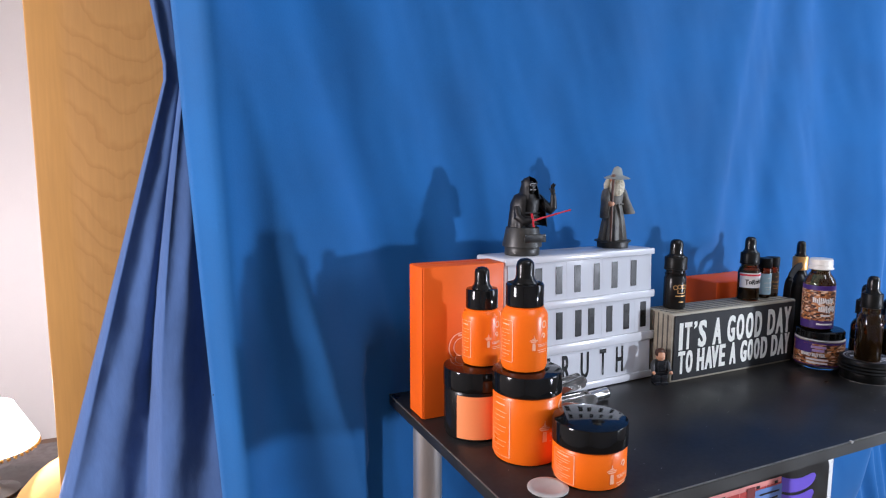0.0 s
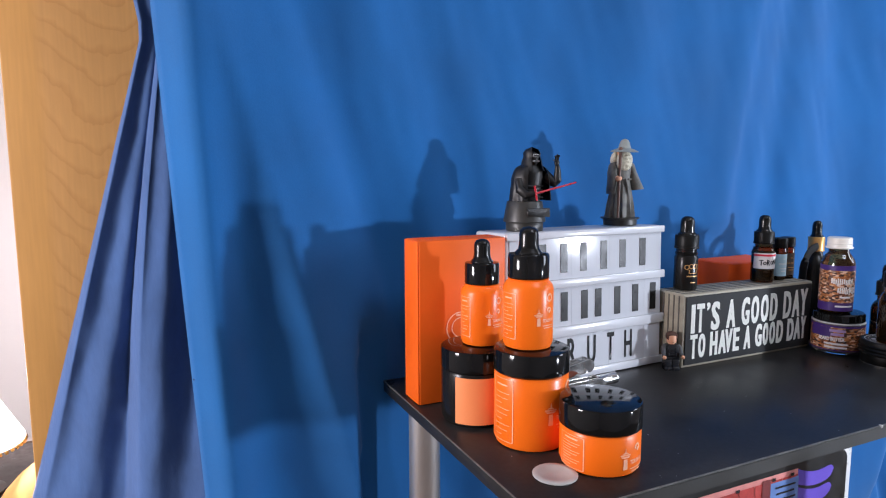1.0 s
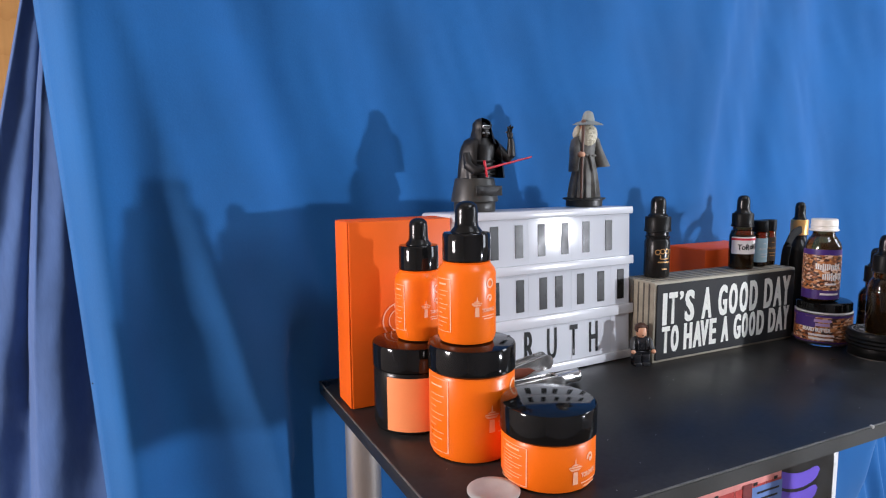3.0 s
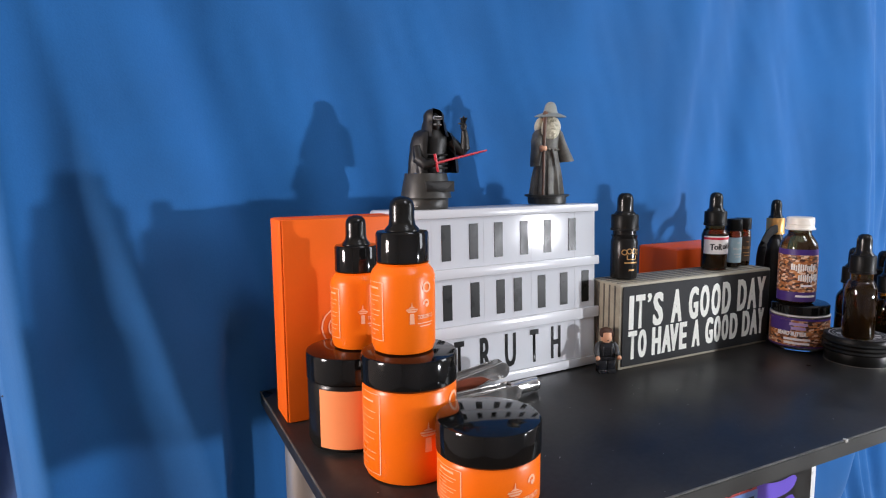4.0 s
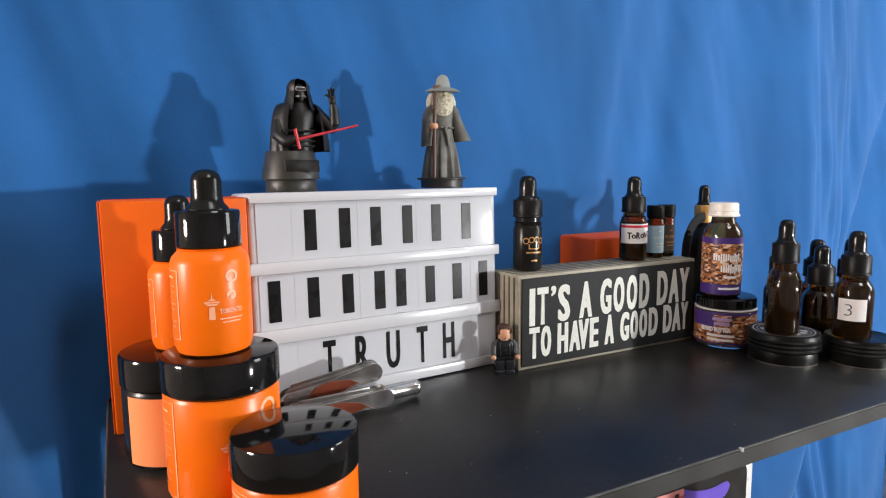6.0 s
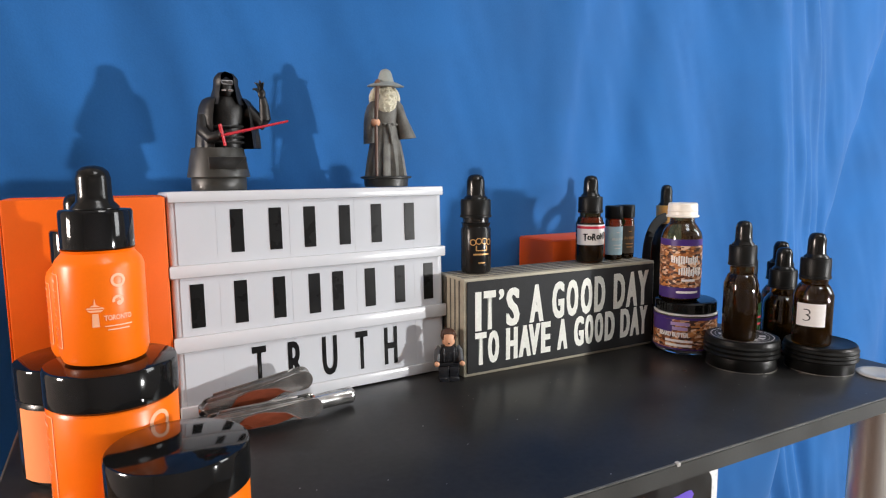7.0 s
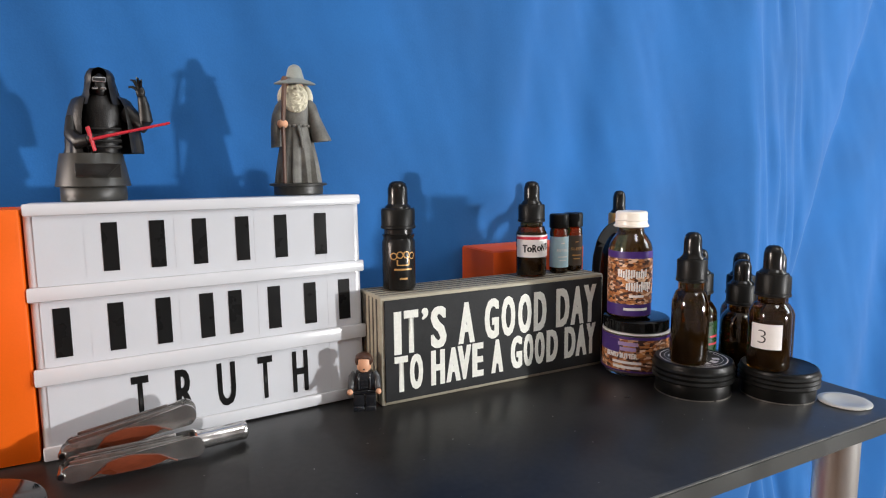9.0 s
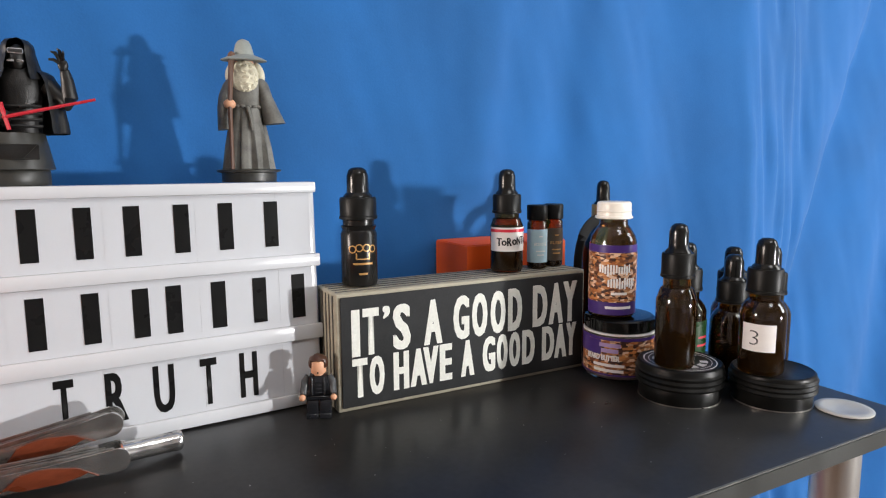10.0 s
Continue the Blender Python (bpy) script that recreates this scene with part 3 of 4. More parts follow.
part("printed_note", flat(0.050, 0.070, 2, 0.1745, 0.1620), M_PAPER_BLUE, poster, smooth=False).location = (0, -0.0030, 0)
for z, w in ((0.1895, 0.036), (0.1815, 0.032), (0.1735, 0.038)):
    part("writing_bar", flat(w, 0.0024, 2, 0.1755, z), M_INK, poster, smooth=False).location = (0, -0.0036, 0)
part("printed_column", flat(0.014, 0.174, 1, 0.1420, 0.116), M_BRICK_DARK, poster, smooth=False).location = (0, -0.0030, 0)
bm = bmesh.new()
pts = [bm.verts.new((0.168 + (0.011 + 0.004 * (k % 2)) * math.cos(2 * math.pi * k / 30), 0, 0.156 + (0.011 + 0.004 * (k % 2)) * math.sin(2 * math.pi * k / 30))) for k in range(30)]
bm.faces.new(pts)
part("printed_tuft", bm, M_YELLOW, poster, smooth=False).location = (0, -0.0042, 0)
for zc, x1 in ((0.187, 0.268), (0.164, 0.266), (0.141, 0.262)):
    bm = bmesh.new()
    n = 18
    cols = []
    for i in range(n + 1):
        u = i / n
        x = 0.1992 + (x1 - 0.1992) * u
        h = 0.0098 * (1 - 0.10 * u) * math.sqrt(max(0.0, 1 - max(0, (u - 0.78) / 0.22) ** 2))
        c = zc + 0.008 * (1 - u) ** 2 - 0.004 * math.sin(u * 3) + 0.006 * u * u
        cols.append((bm.verts.new((x, 0, c - h)), bm.verts.new((x, 0, c + h))))
    for a, b in zip(cols, cols[1:]):
        bm.faces.new((a[0], b[0], b[1], a[1]))
    part("printed_ribbon", bm, M_VIOLET, poster, "violet curling shape", smooth=False).location = (0, -0.0020, 0)

# ---- orange box and jars ----
big_box = thing("orange_box", "tall orange card box standing at the shelf's end", "box", at=(-0.296, 0.014, TOP), rz=0)
part("carton", box(0.0, 0.086, 0.001, 0.034, 0.0005, 0.1475, bevel=0.0012), M_ORANGE_CARD, big_box)
part("side_flap", box(-0.0012, -0.0002, 0.002, 0.033, 0.001, 0.147, bevel=0.0003), M_ORANGE_CARD, big_box)
part("lid_seam", box(0.003, 0.083, 0.020, 0.0206, 0.1474, 0.1480), M_ORANGE_DARK, big_box)
bm = ring_flat(0.0135, 0.0146, 0.040, 0.068)
ring_flat(0.0085, 0.0094, 0.040, 0.068, bm)
part("ring_print", bm, M_PRINT, big_box, "pale ring-shaped print", smooth=False).location = (0, 0.0004, 0)
part("curved_lettering", bars([(0.0795, 0.009)], 0.002, x=0.040), M_PRINT, big_box, smooth=False).location = (0, 0.0003, 0)


def tower_print(k):
    """Small tower mark, k times a 12 mm height."""
    bm = bmesh.new()
    def quad(x0, x1, z0, x2, x3, z1):
        bm.faces.new([bm.verts.new((x * k, 0, z * k)) for x, z in ((x0, z0), (x1, z0), (x3, z1), (x2, z1))])
    quad(-0.0016, 0.0016, -0.006, -0.0013, 0.0013, 0.0005)
    quad(-0.0022, 0.0022, 0.0012, -0.0036, 0.0036, 0.0022)
    quad(-0.0040, 0.0040, 0.0026, -0.0034, 0.0034, 0.0034)
    quad(-0.0024, 0.0024, 0.0038, -0.0010, 0.0010, 0.0046)
    quad(-0.0005, 0.0005, 0.0046, -0.0001, 0.0001, 0.0075)
    return bm


def orange_print(parent, r, z, k, text_z, block_h, tower_angle=-92.0):
    part("tower_mark", bend(tower_print(k), r + 0.00025, tower_angle, z), M_PRINT, parent, "pale tower-shaped mark", smooth=False)
    deg = math.degrees(1 / r)
    w = 0.0125 * k
    part("city_lettering", bend(text_mesh("TORONTO", 0.0027 * k, w, 0.03), r + 0.00025, tower_angle + deg * (0.0035 * k + w / 2), z - 0.002 * k), M_PRINT, parent, smooth=False)
    part("small_print", bend(bars([(-0.005 * k, w), (-0.0068 * k, w * 0.8)], 0.0006 * k), r + 0.00025, tower_angle + deg * (0.0035 * k + w / 2), z - 0.001 * k), M_PRINT, parent, smooth=False)
    bm = ring_flat(0.0013 * k, 0.0026 * k, a0=-40, a1=200)
    ring_flat(0.0, 0.0012 * k, 0.0006 * k, -0.0012 * k, bm)
    part("swirl_mark", bend(bm, r + 0.00025, tower_angle + deg * 0.010 * k, z + 0.006 * k), M_PRINT, parent, smooth=False)
    n = 9
    bm = bars([(block_h * 0.40, r * 0.42)], 0.0011)
    for i in range(n):
        w = r * (0.56, 0.50, 0.30)[i % 3]
        bars([(block_h * (0.27 - 0.68 * i / (n - 1)), w)], 0.00042, bm, (w - r * 0.58) / 2)
    part("text_block", bend(bm, r + 0.00025, -172, text_z), M_PRINT, parent, smooth=False)
    bm = flat(0.0007, block_h, 1, r * 0.38)
    flat(0.0004, block_h, 1, -r * 0.36, 0, bm)
    flat(r * 0.74, 0.0004, 6, 0, block_h / 2, bm)
    flat(r * 0.74, 0.0004, 6, 0, -block_h / 2, bm)
    part("text_frame", bend(bm, r + 0.00025, -172, text_z), M_PRINT, parent, smooth=False)


def jar(at, r, body, lid, colour, label, lid_label, name="cosmetic_jar", group="jars"):
    j = thing(name, label, "jar", at=at, group=group)
    part("body", lathe([(r - 0.005, 0), (r - 0.0016, 0.0012), (r, 0.005), (r, body - 0.002), (r - 0.001, body)], segs=64), colour, j)
    R = r + 0.0006
    part("lid", lathe([(R - 0.001, body + 0.0004), (R, body + 0.0014), (R, body + lid - 0.0016), (R - 0.0006, body + lid - 0.0004), (R - 0.0016, body + lid)], segs=64), M_GLOSS_BLACK, j, lid_label)
    return j


def orange_dropper(at, k=1.0, group="orange bottles"):
    b = thing("dropper_bottle", "orange plastic dropper bottle with a black rubber bulb", "bottle", at=at, group=group)
    r = 0.0192
    part("body", lathe([(r - 0.005, 0), (r - 0.0014, 0.0012), (r, 0.005), (r, 0.0455), (r - 0.001, 0.0485), (r - 0.004, 0.0520), (0.0158, 0.0532)], segs=56), M_ORANGE_PLASTIC, b)
    part("cap", lathe([(0.0150, 0.0533), (0.0157, 0.0540), (0.0157, 0.0702), (0.0150, 0.0714), (0.0105, 0.0718)], segs=56), M_GLOSS_BLACK, b)
    part("rubber_bulb", lathe([(0.0104, 0.0718), (0.0102, 0.0727), (0.0080, 0.0752), (0.0075, 0.0785), (0.0074, 0.0860), (0.0066, 0.0890), (0.0045, 0.0910), (0.0015, 0.0918)], segs=32), M_RUBBER, b)
    orange_print(b, r, 0.0250, 0.95, 0.026, 0.034, -98)
    bm = ring_flat(0.0020, 0.0032)
    part("ring_mark", bend(bm, r + 0.00025, -68, 0.040), M_PRINT, b, smooth=False)
    b.scale = (k, k, k * 0.5 + 0.5)
    return b


jar_a = jar((-0.2622, -0.0262, TOP), 0.0290, 0.0450, 0.0185, M_MATT_BLACK, "black jar with a blank peach-coloured label and black lid", "satin black lid")
part("label", wrap_label(0.0291, -152, -40, 0.004, 0.0425), M_PEACH, jar_a, "blank peach paper label")
jar_b = jar((-0.2441, -0.0833, TOP), 0.0285, 0.0560, 0.0180, M_ORANGE_PLASTIC, "tall orange plastic jar with a glossy black lid", "glossy black lid")
orange_print(jar_b, 0.0285, 0.029, 1.30, 0.030, 0.048)
bm = ring_flat(0.0036, 0.0056)
part("ring_mark", bend(bm, 0.02875, -50, 0.047), M_PRINT, jar_b, smooth=False)
jar_c = jar((-0.2205, -0.137, TOP), 0.0285, 0.0290, 0.0185, M_ORANGE_PLASTIC, "short orange plastic jar with a mirror-black lid", "mirror-black lid")
orange_print(jar_c, 0.0285, 0.013, 1.15, 0.015, 0.023)
orange_dropper((-0.2558, -0.0244, TOP + 0.0636), 0.92)
orange_dropper((-0.2462, -0.0805, TOP + 0.0741))


def disc(at, r, name="plastic_disc"):
    solid(name, lathe([(r - 0.0012, 0), (r, 0.0005), (r, 0.0013), (r - 0.0008, 0.0018), (r * 0.72, 0.0019), (r * 0.68, 0.0015), (0.001, 0.0015)], segs=40), M_FROST,
          "frosted translucent plastic disc lying on the shelf", "disc", at=at, group="plastic discs")


disc((-0.2615, -0.1415, TOP), 0.0155)
disc((0.2895, -0.1550, TOP), 0.0170)

# ---- light box with letter cards ----
LX0, LX1, LY = -0.2085, -0.0050, 0.0142
WID = LX1 - LX0
lightbox = thing("letter_light_box", "white cinema light box with black letter cards", "light box", at=(LX0, LY, TOP), rz=3.2)
lightbox.matrix_world = pose(LX0, LY, TOP + 0.0004, -1.7, 0, 3.2)
part("case", box(0.0, WID, 0.0, 0.053, 0.0, 0.150, bevel=0.003, seg=3), M_WHITE, lightbox)
for z0, z1 in ((0.1428, 0.1498), (0.0938, 0.1022), (0.0448, 0.0550), (0.0003, 0.0085)):
    edge = 0.0012 if 0.02 < z0 < 0.13 else 0.0
    part("rail", box(-edge, WID + edge, -0.0034, -0.0002, z0, z1, bevel=0.0011), M_WHITE, lightbox)
for row, (z0, z1) in enumerate(((0.1024, 0.1426), (0.0552, 0.0936), (0.0087, 0.0446))):
    x, k = 0.0045, 0
    while x < WID - 0.006:
        x1 = min(x + 0.0246, WID - 0.0045)
        part("card", box(x, x1, -0.0008 - 0.00012 * (k % 2), -0.0002, z0 - 0.0002, z1 + 0.0002), M_PANEL, lightbox, smooth=False)
        x, k = x1, k + 1
# a person's name stands on the two upper rows: plain bars there
for z0, z1, xs in ((0.1086, 0.1376, (0.0425, 0.0685, 0.0931, 0.1198, 0.1453, 0.1735)),
                   (0.0602, 0.0892, (0.0147, 0.0427, 0.0691, 0.0947, 0.1127, 0.1385, 0.1638, 0.1892))):
    for x in xs:
        part("letter_bar", box(x - 0.0043, x + 0.0043, -0.0013, -0.0009, z0, z1, bevel=0.0001, seg=1), M_LETTER, lightbox, smooth=False)
for ch, x, w in zip("TRUTH", (0.0527, 0.0786, 0.1042, 0.1299, 0.1543), (0.0099, 0.0112, 0.0117, 0.0099, 0.0112)):
    part("letter", fatten(text_mesh(ch, 0.0292, w - 0.0010, 0.012), 0.0005), M_LETTER, lightbox, smooth=False).location = (x, -0.0012, 0.0272)

# ---- wooden block sign ----
sign = thing("block_sign", "charcoal wooden block sign with chalky white lettering", "sign", at=(-0.0035, -0.0035, TOP))
part("block", box(0.0, 0.2035, 0.001, 0.042, 0.0, 0.0790, bevel=0.0014, seg=3), M_PINE, sign, "pale ridged pine sides")
for k in range(5):
    y = 0.0065 + 0.0072 * k
    bm = box(-0.0005, 0.0002, y, y + 0.0016, 0.002, 0.0770)
    add_box(bm, 0.002, 0.2015, y, y + 0.0016, 0.0788, 0.0794)
    part("groove", bm, M_PINE_LINE, sign, smooth=False)
part("painted_face", box(0.0026, 0.2012, -0.0006, 0.0012, 0.0028, 0.0766, bevel=0.0008), M_SIGN, sign)
ROW_TOP = (("I", 0.006, 0.0118), ("T", 0.0138, 0.0252), ("’", 0.0278, 0.0332), ("S", 0.035, 0.0482), ("A", 0.058, 0.0724), ("G", 0.081, 0.0940), ("O", 0.0962, 0.1092),
           ("O", 0.1117, 0.1248), ("D", 0.1268, 0.1395), ("D", 0.149, 0.1628), ("A", 0.164, 0.1780), ("Y", 0.1775, 0.1912))
ROW_LOW = (("T", 0.006, 0.0165), ("O", 0.0178, 0.0285), ("H", 0.035, 0.0465), ("A", 0.0475, 0.0600), ("V", 0.0572, 0.0692), ("E", 0.070, 0.0800), ("A", 0.087, 0.0982),
           ("G", 0.105, 0.1160), ("O", 0.1172, 0.1268), ("O", 0.128, 0.1380), ("D", 0.1397, 0.1515), ("D", 0.158, 0.1698), ("A", 0.1698, 0.1818), ("Y", 0.1810, 0.1912))
for row, z_low, z_high in ((ROW_TOP, (0.0368, 0.0395), (0.0680, 0.0715)), (ROW_LOW, (0.0090, 0.0120), (0.0353, 0.0384))):
    for ch, x0, x1 in row:
        q = x0 / 0.19
        z0, z1 = z_low[0] + (z_low[1] - z_low[0]) * q, z_high[0] + (z_high[1] - z_high[0]) * q
        if ch == "’":
            z0 = z1 - 0.0085
        fat = 0.0009 if ch not in "I’" else 0.0004
        part("lettering", fatten(text_mesh(ch, z1 - z0, x1 - x0 - 2 * fat, 0.022), fat), M_SIGN_LETTER, sign, smooth=False).location = ((x0 + x1) / 2 + 0.0035, -0.0009, (z0 + z1) / 2)


# ---- dropper bottles ----
def dropper(at, r=0.014, body=0.047, shoulder=0.009, neck=0.005, cap=0.0165, cap_r=0.0112, bulb=0.019, glass=None, label="", liquid=True, name="dropper_bottle", group="amber bottles", collar=None, rz=0.0):
    g = glass or M_AMBER
    b = thing(name, label, "bottle", at=at, group=group, rz=rz)
    zb, zs = body, body + shoulder
    zn = zs + neck
    nr = cap_r * 0.86
    part("body", lathe([(r - 0.003, 0.0), (r - 0.0008, 0.0006), (r, 0.0025), (r, zb), (r - 0.0012, zb + shoulder * 0.42), (nr + 0.0014, zb + shoulder * 0.88), (nr, zs), (nr, zn)], segs=44), g, b)
    if liquid:
        q = r - 0.0013
        part("liquid", lathe([(q - 0.002, 0.0016), (q, 0.004), (q, zb * 0.93), (q - 0.0004, zb * 0.935)], segs=36), M_OIL, b, "dark oil inside")
    part("cap", lathe([(cap_r * 0.93, zn), (cap_r * 1.04, zn + 0.0006), (cap_r * 1.04, zn + 0.0022), (cap_r, zn + 0.0026), (cap_r, zn + cap - 0.0012), (cap_r * 0.94, zn + cap)], segs=80, ribs=(zn + 0.0024, zn + cap - 0.0010, 0.00016) if not collar else None), collar or M_CAP, b)
    zc = zn + cap
    br = cap_r * 0.60
    part("rubber_bulb", lathe([(br * 1.35, zc), (br * 1.30, zc + 0.0012), (br * 1.02, zc + 0.0032), (br, zc + bulb * 0.35), (br * 0.98, zc + bulb * 0.72), (br * 0.82, zc + bulb * 0.90), (br * 0.5, zc + bulb * 0.985), (br * 0.12, zc + bulb)], segs=28), M_RUBBER, b)
    return b


knuckle = dropper((0.022, 0.0215, TOP + 0.0795), 0.0123, 0.0355, 0.006, 0.0035, 0.0150, 0.0124, 0.0200, M_MATT_BLACK, "matt black dropper bottle with a gold emblem", False, group="bottles on the sign")
bm = bmesh.new()
for k, x in enumerate((-0.0072, -0.0025, 0.0025, 0.0072)):
    ring_flat(0.0019, 0.0027, x, 0.0258 + (0.0009 if k in (1, 2) else 0), bm, 16)
for x0, x1, z0, z1 in ((-0.0045, 0.0045, 0.0188, 0.0196), (-0.0050, -0.0040, 0.0192, 0.0232), (0.0040, 0.0050, 0.0192, 0.0232)):
    flat(x1 - x0, z1 - z0, 2, (x0 + x1) / 2, (z0 + z1) / 2, bm)
part("emblem", bend(bm, 0.01255, -98, 0), M_TAN, knuckle, "gold four-ring emblem", smooth=False)
part("brand_bar", bend(bars([(0.0160, 0.014), (0.0092, 0.006)], 0.0013), 0.01255, -98, 0), M_TAN, knuckle, smooth=False)

toronto = dropper((0.1410, 0.0195, TOP + 0.0795), 0.0125, 0.0355, 0.006, 0.003, 0.0145, 0.0108, 0.0190, None, "amber dropper bottle with a handwritten white label", True, group="bottles on the sign")
part("paper_label", wrap_label(0.0127, -190, 0, 0.0165, 0.0345), M_LABEL_WHITE, toronto, "white paper label with a red stripe")
part("label_stripe", wrap_label(0.0130, -190, 0, 0.0310, 0.0332), M_RED, toronto)
deg = math.degrees(1 / 0.01315)
for ch, x, h, w, dz in (("T", -0.0105, 0.0062, 0.0040, 0.0), ("o", -0.0066, 0.0040, 0.0036, -0.0006), ("R", -0.0025, 0.0062, 0.0034, 0.0002), ("o", 0.0014, 0.0042, 0.0034, 0.0),
                        ("N", 0.0053, 0.0056, 0.0036, 0.0008), ("T", 0.0092, 0.0058, 0.0036, 0.0012), ("o", 0.0128, 0.0040, 0.0034, 0.0008)):
    part("handwriting", bend(fatten(text_mesh(ch, h, w, 0.012), 0.00022), 0.01315, -103 + deg * x, 0.0236 + dz), M_INK, toronto, smooth=False)


def vial(at, label_mat, word, ink, label):
    b = thing("small_vial", label, "vial", at=at, group="small vials")
    r = 0.0078
    part("body", lathe([(r - 0.001, 0), (r, 0.001), (r, 0.036), (r - 0.0012, 0.038)], segs=32), M_AMBER, b)
    part("liquid", lathe([(r - 0.002, 0.001), (r - 0.0012, 0.002), (r - 0.0012, 0.028), (r - 0.0016, 0.0282)], segs=28), M_OIL, b)
    part("cap", lathe([(r + 0.0002, 0.0382), (r + 0.0004, 0.039), (r + 0.0004, 0.0490), (r - 0.0004, 0.0500)], segs=60, ribs=(0.039, 0.0491, 0.0002)), M_CAP, b)
    part("paper_label", wrap_label(r + 0.0001, -200, 20, 0.0050, 0.0310), label_mat, b)
    part("lettering", bend(text_mesh(word, 0.0024, 0.0105, 0.01), r + 0.0005, -104, 0.0195), ink, b, smooth=False)
    part("small_print", bend(bars([(0.0140, 0.008), (0.0110, 0.006), (0.0255, 0.003)], 0.0009), r + 0.0005, -104, 0), ink, b, smooth=False)
    return b


vial((0.1705, 0.0205, TOP + 0.0795), M_LABEL_BLUE, "BREATHE", M_LABEL_WHITE, "small amber vial with a pale blue label and black cap")
vial((0.1882, 0.0235, TOP + 0.0795), M_LABEL_BROWN, "SLEEP", M_TAN, "small amber vial with a dark brown label and black cap")

# small orange box behind the sign
small = thing("orange_carton", "small orange card box lying behind the sign", "box", at=(0.1245, 0.066, TOP), rz=0)
part("carton", box(0.0, 0.100, -0.014, 0.045, 0.0005, 0.0955, bevel=0.0008), M_ORANGE_RED, small)
part("lid_flap", box(0.001, 0.099, -0.013, 0.044, 0.0957, 0.0963, bevel=0.0002), M_ORANGE_RED, small)

# ---- purple pair: jar with bottle on it ----
pj = thing("butter_jar", "clear jar with purple and wood-fleck label and black lid", "jar", at=(0.2145, -0.0272, TOP))
r = 0.0267
part("glass", lathe([(r - 0.006, 0), (r - 0.002, 0.001), (r, 0.005), (r, 0.034), (r - 0.001, 0.0352)], segs=56), M_CLEAR, pj)
part("contents", lathe([(r - 0.006, 0.002), (r - 0.0022, 0.005), (r - 0.0022, 0.033), (r - 0.003, 0.0335)], segs=48), mat("cream_butter", (0.62, 0.56, 0.46), 0.6), pj)
part("rim", lathe([(r - 0.001, 0.0350), (r + 0.0004, 0.0354), (r + 0.0004, 0.0362), (r - 0.001, 0.0366)], segs=56), M_LABEL_WHITE, pj, "pale rim line")
part("lid", lathe([(r - 0.0012, 0.0367), (r - 0.0004, 0.0375), (r - 0.0004, 0.0452), (r - 0.0022, 0.0468), (r - 0.004, 0.0470)], segs=56), M_GLOSS_BLACK, pj, "glossy black lid")
part("label", wrap_label(r + 0.0001, -250, 30, 0.0050, 0.0340, n=48), M_CHIPS, pj, "wood-fleck printed label")
part("label_top_band", wrap_label(r + 0.0004, -250, 30, 0.0318, 0.0340, n=48), M_PURPLE, pj)
part("label_foot_band", wrap_label(r + 0.0004, -250, 30, 0.0050, 0.0062, n=48), M_PURPLE, pj)
part("label_side_panel", wrap_label(r + 0.0004, -215, -162, 0.0205, 0.0316, n=20), M_PURPLE, pj, "purple panel under the lettering")
part("brand_bars", bend(bars([(0.0282, 0.016), (0.0240, 0.013)], 0.0030), r + 0.0007, -148, 0), mat("lilac_print", (0.42, 0.30, 0.55), 0.5), pj, smooth=False)
part("lettering", bend(fatten(text_mesh("BEARD BUTTER", 0.0042, 0.0265, 0.02), 0.0002), r + 0.0008, -160, 0.0185), M_LABEL_WHITE, pj, smooth=False)
part("small_print", bend(bars([(0.0130, 0.024), (0.0090, 0.023)], 0.0022), r + 0.0007, -150, 0), M_LABEL_WHITE, pj, smooth=False)

wool = thing("beard_oil_bottle", "amber bottle with a purple printed label and white cap", "bottle", at=(0.2048, -0.0282, TOP + 0.0471))
r = 0.0170
part("body", lathe([(r - 0.003, 0), (r, 0.0025), (r, 0.0570), (r - 0.001, 0.0610), (r - 0.0045, 0.0665), (0.0105, 0.0690), (0.0100, 0.0740)], segs=48), M_AMBER_PALE, wool)
part("liquid", lathe([(r - 0.004, 0.0015), (r - 0.0013, 0.004), (r - 0.0013, 0.050), (r - 0.002, 0.0502)], segs=40), M_OIL, wool)
part("cap", lathe([(0.0130, 0.0735), (0.0137, 0.0740), (0.0137, 0.0752), (0.0126, 0.0757), (0.0124, 0.0785), (0.0129, 0.0792), (0.0124, 0.0800), (0.0124, 0.0848), (0.0114, 0.0860)], segs=72, ribs=(0.0758, 0.0846, 0.0003)), M_IVORY, wool, "white ribbed screw cap")
part("label", wrap_label(r + 0.0001, -255, 35, 0.0035, 0.0550, n=40), M_PURPLE, wool, "purple printed label")
part("picture_band", wrap_label(r + 0.0003, -255, 35, 0.0130, 0.0495, n=40), M_CHIPS, wool, "wood-fleck picture band")
bm = bmesh.new()
rng = random.Random(8)
for z0, x0, n in ((0.0372, -0.0125, 12), (0.0270, -0.0060, 11)):
    for k in range(n):
        h = rng.uniform(0.0052, 0.0086)
        flat(0.0014, h, 1, x0 + 0.0020 * k, z0 + rng.uniform(-0.0008, 0.0008), bm)
tagged(part("brand_strokes", bend(bm, r + 0.0006, -122, 0), M_LABEL_WHITE, wool, "white angular brand mark", smooth=False), kind="stuff")
part("small_print", bend(bars([(0.0195, 0.012), (0.0090, 0.020)], 0.0020), r + 0.0006, -116, 0), M_LABEL_WHITE, wool, smooth=False)

